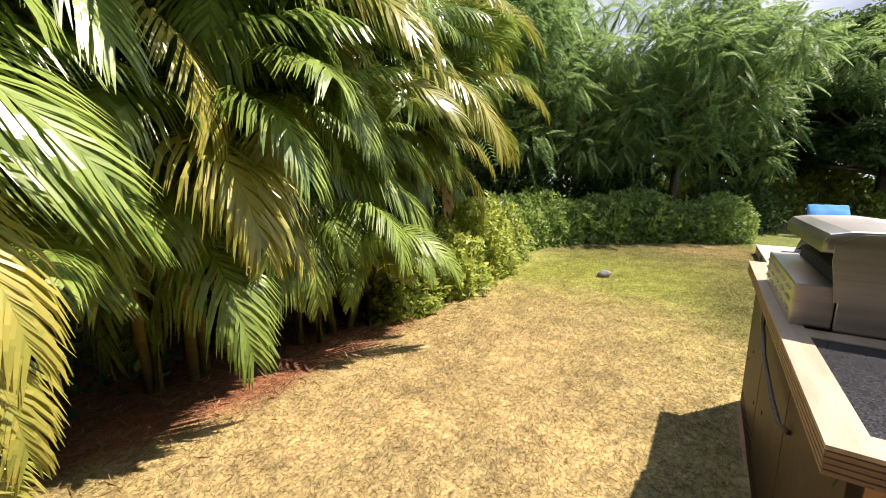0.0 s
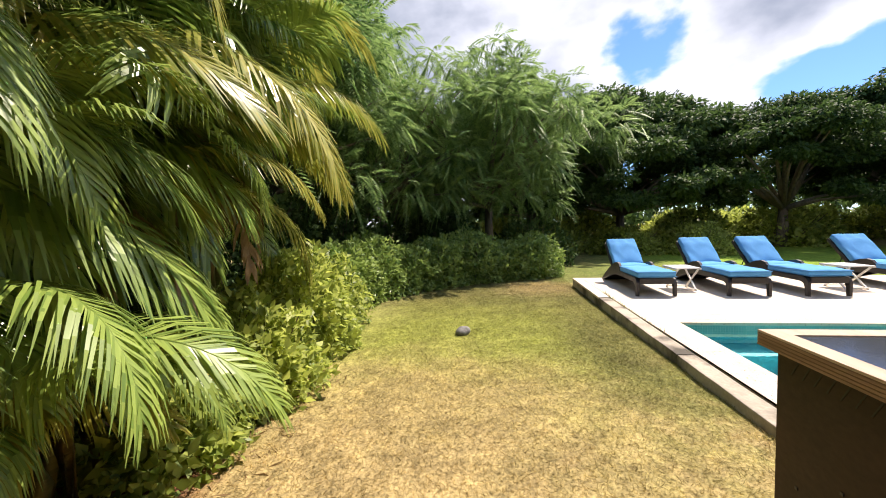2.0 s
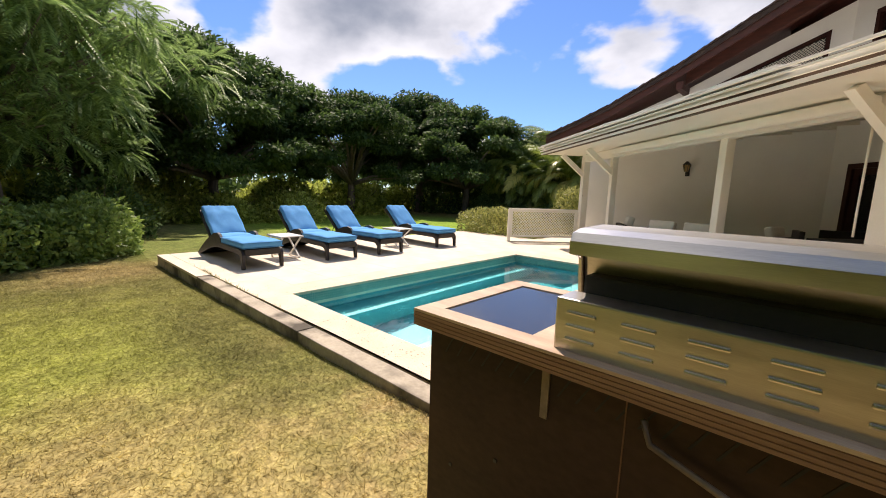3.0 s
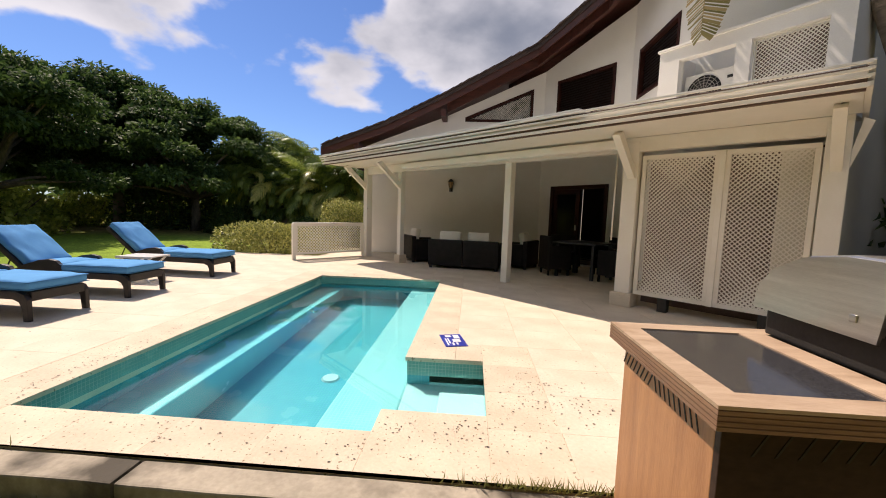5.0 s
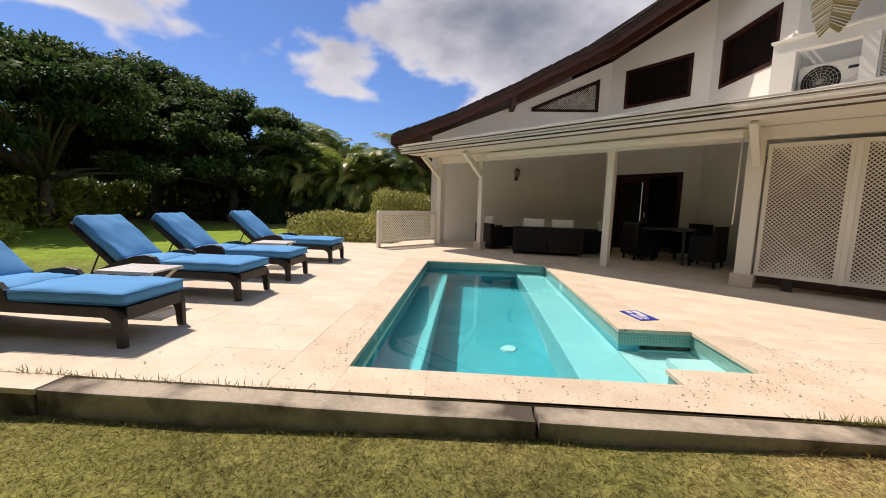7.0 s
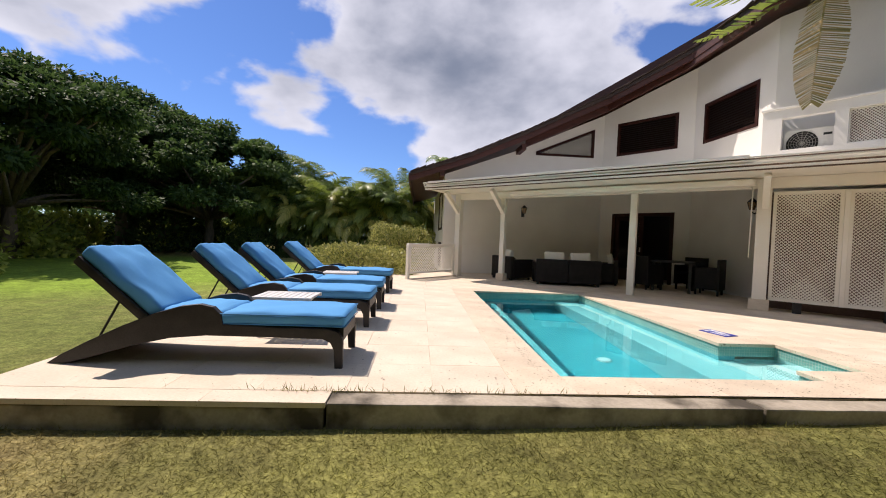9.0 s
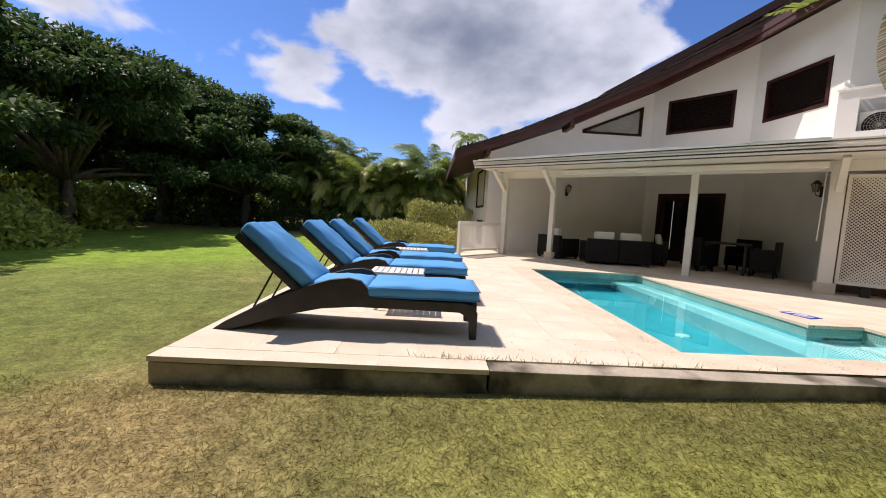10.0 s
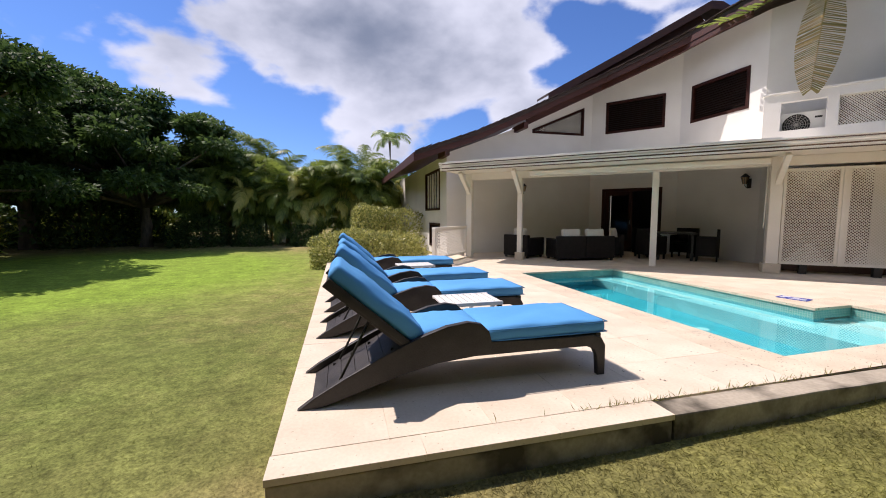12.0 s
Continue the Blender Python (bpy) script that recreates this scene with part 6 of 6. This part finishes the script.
def travellers_palm(label, m, high, n, trunk, stalk, seed, half=56, bark=PALM_BARK, blades_=PADDLES):
    """trunk: the line of the trunk's middle; its fan of n leaves opens in the local x-z plane, half degrees to each side."""
    r_ = random.Random(seed)
    p = thing("travellers_palm", label, "palm", m, "palms behind the porch")
    loose = .03 if n < 15 else .075
    tube("trunk", [(0, 0, -.1)] + trunk, [.23] + [.17] * len(trunk), bark, p, 12)
    head = Vector(trunk[-1])
    for k in range(n):
        u = 2 * k / (n - 1) - 1
        a = math.radians(half * u) + r_.uniform(-loose, loose)
        base = head + Vector((.16 * u, r_.uniform(-.03, .03), .12 - .18 * abs(u)))
        tip = base + Vector((math.sin(a), r_.uniform(-.10, .10), math.cos(a))) * stalk * r_.uniform(.88, 1.08)
        sheath, mid = base.lerp(tip, .14), base.lerp(tip, .5) + Vector((0, 0, .03))
        tube("petiole", [sheath, mid, tip], [.05, .026, .016], STALK, p, 6)
        tube("sheath", [base, base.lerp(sheath, .6), sheath, base.lerp(tip, .3)], [.095, .085, .062, .036], SHEATH, p, 7)
        put("paddle_leaf", blades_[k % 3], p, "", leaf_pose(tip, tip - mid, (math.cos(a) * .8, r_.uniform(-.9, .9), -math.sin(a) * .8)))
    return p


travellers_palm("fan-shaped traveller's palm with yellow stalks behind the porch", pose(6.75, 3.1, 0, 0, 0, -63), 3.2, 19, [(.03, 0, 1.6), (.12, 0, 3.15)], 2.6, 4, 30, PALM_FOOT, MIXED_PADDLES)
tall = travellers_palm("tall leaning traveller's palm with ragged leaves above the house", pose(5.98, 3.34, 0), 7.3, 11, [(-.12, .01, 1.6), (-.32, .01, 3.13), (-1.0, 0, 4.66), (-1.74, .10, 6.75), (-1.93, .14, 7.3)], 1.2, 6, 50)
tube("petiole", [(-1.93, .14, 7.3), (-2.15, .35, 7.25), (-2.38, .58, 6.75), (-2.40, .60, 6.13)], [.05, .03, .024, .018], PETIOLE, tall, 6)
put("paddle_leaf", HANGING_PADDLE, tall, "half-dry torn leaf hanging down", leaf_pose((-2.40, .60, 6.2), (-.05, .06, -1), (.52, -.85, 0)))
for way, side_ in (((-.84, .52, .12), (.45, .7, .55)), ((-.72, .42, -.22), (.5, .8, .3)), ((-.55, .15, -.6), (.4, .8, .3)), ((-.35, -.7, .1), (-.8, .4, .2)),
                   ((-.62, .7, -.25), (.7, .6, .3)), ((-.75, -.1, -.42), (.2, .9, .3)), ((-.2, .65, -.5), (.9, .3, .3)), ((.5, .2, .3), (.2, .8, -.3)), ((.6, -.4, -.1), (.4, .7, -.3))):
    tip = Vector((-1.93, .14, 7.25)) + Vector(way) * .75
    tube("petiole", [(-1.93, .14, 7.25), tip], [.05, .02], PETIOLE, tall, 6)
    put("paddle_leaf", LONG_PADDLE, tall, "", leaf_pose(tip, way, side_))
travellers_palm("dark traveller's palm in the shade of the planting", pose(8.6, 3.2, 0, 0, 0, -70), 5.2, 13, [(.05, .1, 2.6), (.1, .2, 5.2)], 1.8, 9, blades_=SHADED_PADDLES)
travellers_palm("tall traveller's palm deep in the planting", pose(9.2, 4.6, 0, 0, 0, -20), 6.6, 13, [(.1, .05, 3.3), (.2, .1, 6.6)], 1.7, 12, blades_=SHADED_PADDLES)
travellers_palm("dark slender traveller's palm among the planting", pose(8.0, 1.6, 0, 0, 0, -110), 5.9, 11, [(.15, .05, 3.0), (.3, .1, 5.9)], 1.6, 15, blades_=SHADED_PADDLES)
for k, (x, y, f) in enumerate(((5.9, 2.9, .55), (6.3, 1.9, .6), (6.9, 2.5, .7), (6.4, 0.9, .55), (7.4, 1.2, .75), (6.2, 3.5, .6), (7.9, 2.4, .8))):
    copy_thing(dark_under, pose(x, y, 0, 0, 0, 71 * k)).scale = (f, f, f * .75)

# Grass blades close to the walk, and tufts along the kerb.
def blades(name, x, y, tall, label, seed, spread_=0.9, lift=0.45, material=None, z=None, slim=.06):
    r_ = np.random.default_rng(seed)
    n = len(x)
    if z is None:
        z = np.array([ground_z(a, b) for a, b in zip(x.tolist(), y.tolist())])
    base = np.stack([x, y, z - .004], axis=1)
    way = unit(np.stack([r_.normal(0, spread_, n), r_.normal(0, spread_, n), np.full(n, lift)], axis=1))
    ln = tall * (0.5 + r_.random(n))
    ob = put(name, quad_mesh(name, leaves(base, way, unit(scatter_dirs(n)), ln, ln * slim + .001), material or BLADE))
    return tagged(ob, label, "grass", kind="stuff")


def lawn_points(count, area, keep, seed):
    r_ = np.random.default_rng(seed)
    x, y = r_.uniform(area[0], area[1], count), r_.uniform(area[2], area[3], count)
    ok = keep(x, y) > r_.random(count)
    return x[ok], y[ok]


def fade(v, a, b):
    return np.clip((v - a) / (b - a), 0, 1)


def front_lawn(x, y):
    counter_foot = (x > 1.12) & (x < 3.3) & (y > -0.78)
    return np.where(counter_foot, 0, 1) * fade(y + 0.5 * np.sin(x * 2.3) * 0.3, -4.2, -3.2) * fade(x, -8.5, -6.5)


blades("grass", *lawn_points(430000, (-8.5, 5.4, -4.2, -0.14), front_lawn, 3), 0.034, "short mown grass with dry straw blades", 3)
blades("grass", *lawn_points(260000, (-13.0, -6.36, -3.5, 9.0), lambda x, y: fade(x, -13, -8) ** 1.5 * fade(-y, -9, 0.5), 5), 0.020, "short mown green grass beside the deck", 5)
blades("kerb_grass", *lawn_points(5200, (-6.2, 1.1, -0.24, -0.138), lambda x, y: (0.5 + 0.5 * np.sin(x * 5)) * fade(-y, .26, .14), 6), 0.045, "ragged grass along the foot of the kerb", 6)
# Weeds in the joint between kerb and pavers.
wx = np.concatenate([rng.normal(c, s_, k) for c, s_, k in ((-4.1, .3, 110), (-3.2, .25, 60), (-2.6, .2, 30), (0.9, .2, 300), (1.5, .2, 200), (-1.9, .15, 10))])
wy = 0.04 + rng.normal(0, .006, len(wx))
blades("weed_tufts", wx, wy, 0.055, "thin green weeds in the kerb joint", 8, 0.5, 0.9, GRASS_BLADE, np.full(len(wx), DECK_Z - .006), .06)
# Dry leaf litter on the red soil.
lx, ly = lawn_points(4200, (-1.0, 6.0, -5.2, -3.25), lambda x, y: fade(-y, 3.2, 3.9), 9)
litter = blades("leaf_litter", lx, ly, 0.10, "dry brown palm leaflets lying on red soil", 10, 1.0, 0.12, PALM_DRY, None, .10)

# Pits in the stone, gathered round the spa and along the coping.
px, py = [], []
for cx, cy, sx, sy, k in ((1.05, 1.05, .16, .22, 90), (1.35, 0.85, .14, .12, 40), (0.55, 0.45, .28, .08, 80), (-0.1, 0.22, .2, .06, 26), (-1.2, 0.25, .4, .06, 30), (-2.9, 0.35, .35, .15, 26), (-3.9, 0.5, .4, .2, 12), (-2.44, 1.3, .05, .6, 130), (-2.44, 3.0, .05, .8, 120), (-3.4, 1.6, .6, .9, 50), (.2, 3.2, .08, .7, 40), (2.2, 1.6, .6, .5, 25)):
    px.append(rng.normal(cx, sx, k)), py.append(rng.normal(cy, sy, k))
px, py = np.concatenate(px), np.concatenate(py)
dry = (py > 0.09) & ~((px > POOL_X0 - .03) & (px < POOL_X1 + .03) & (py > POOL_Y0 - .03)) & ~((px < SPA_X1 + .05) & (px > POOL_X0) & (py > SPA_Y0 - .05) & (py < SPA_Y1 + .05))
px, py = px[dry], py[dry]
turn = rng.normal(0.3, .5, len(px))
long_ = rng.uniform(.005, .024, len(px))
pit_way = np.stack([np.cos(turn), np.sin(turn), np.zeros(len(px))], axis=1)
pits = put("stone_pits", quad_mesh("stone_pits", leaves(np.stack([px, py, np.full(len(px), DECK_Z + .0035)], axis=1), pit_way, np.tile([0.0, 0.0, 1.0], (len(px), 1)), long_, long_ * .3 + .003, 0.0) * np.array([1, 1, 0]) + np.array([0, 0, DECK_Z + .0035]), SHINGLE))
tagged(pits, "small dark pits in the coral stone round the pool", "stone", kind="stuff")


# ---- deck pavers, each a piece of its own ----
def paver_mesh(w, h, seed, material):
    """A worn paver with softened edges, top at z = 0."""
    rnd = random.Random(seed)
    bm = box(-w / 2, w / 2, -h / 2, h / 2, -0.035, 0.0)
    upper = [e for e in bm.edges if all(v.co.z > -0.01 for v in e.verts)]
    bmesh.ops.bevel(bm, geom=upper, offset=0.0012, segments=1, affect="EDGES")
    for v in bm.verts:
        if v.co.z > -0.02:
            v.co += Vector((rnd.uniform(-.0015, .0015), rnd.uniform(-.0015, .0015), 0))
    me = bpy.data.meshes.new("paver")
    bm.to_mesh(me)
    bm.free()
    me.materials.append(material)
    return me


def pave(x0, x1, y0, y1, nx, ny, seed, material=STONE):
    w, h = (x1 - x0) / nx, (y1 - y0) / ny
    shared = [paver_mesh(w - 0.0012, h - 0.0012, seed + k, material) for k in range(2)]
    rnd = random.Random(seed)
    for i in range(nx):
        for j in range(ny):
            put("paver", shared[rnd.randrange(2)], deck, "", pose(x0 + (i + .5) * w, y0 + (j + .5) * h, DECK_Z + rnd.uniform(-.0006, .0006), 0, 0, rnd.choice((0, 180))))


E_ = 0.018
# Coping round the pool stands a little over the water.
pave(POOL_X0 - .42, POOL_X0 + E_, .045, 5.9, 1, 10, 1, COPING)
pave(POOL_X0 + E_, POOL_X1 - E_, .045, POOL_Y0 + E_, 4, 1, 2, COPING)
pave(POOL_X1 - E_, SPA_X1 - E_, .045, SPA_Y0 + E_, 1, 1, 3, COPING)
pave(POOL_X0 + E_, POOL_X1 - E_, POOL_Y1 - E_, 5.9, 4, 1, 4, COPING)
pave(POOL_X1 - E_, .44, SPA_Y1 - E_, 5.9, 1, 8, 5, COPING)
pave(SPA_X1 - E_, 1.12, .045, SPA_Y1 + .4, 1, 4, 6, COPING)
pave(.44, SPA_X1 - E_, SPA_Y1 - E_, SPA_Y1 + .4, 1, 1, 7, COPING)
# Field.
pave(-6.33, POOL_X0 - .42, .045, 5.9, 6, 10, 8)
pave(-6.335, -4.01, -.147, .043, 3, 1, 13)
pave(1.12, 5.3, .045, SPA_Y1 + .4, 7, 4, 9)
pave(.44, 5.3, SPA_Y1 + .4, 5.9, 8, 7, 10)
pave(-6.33, 4.7, 5.9, 8.5, 18, 4, 11)
pave(-3.6, 3.4, 8.5, 9.95, 11, 2, 12)
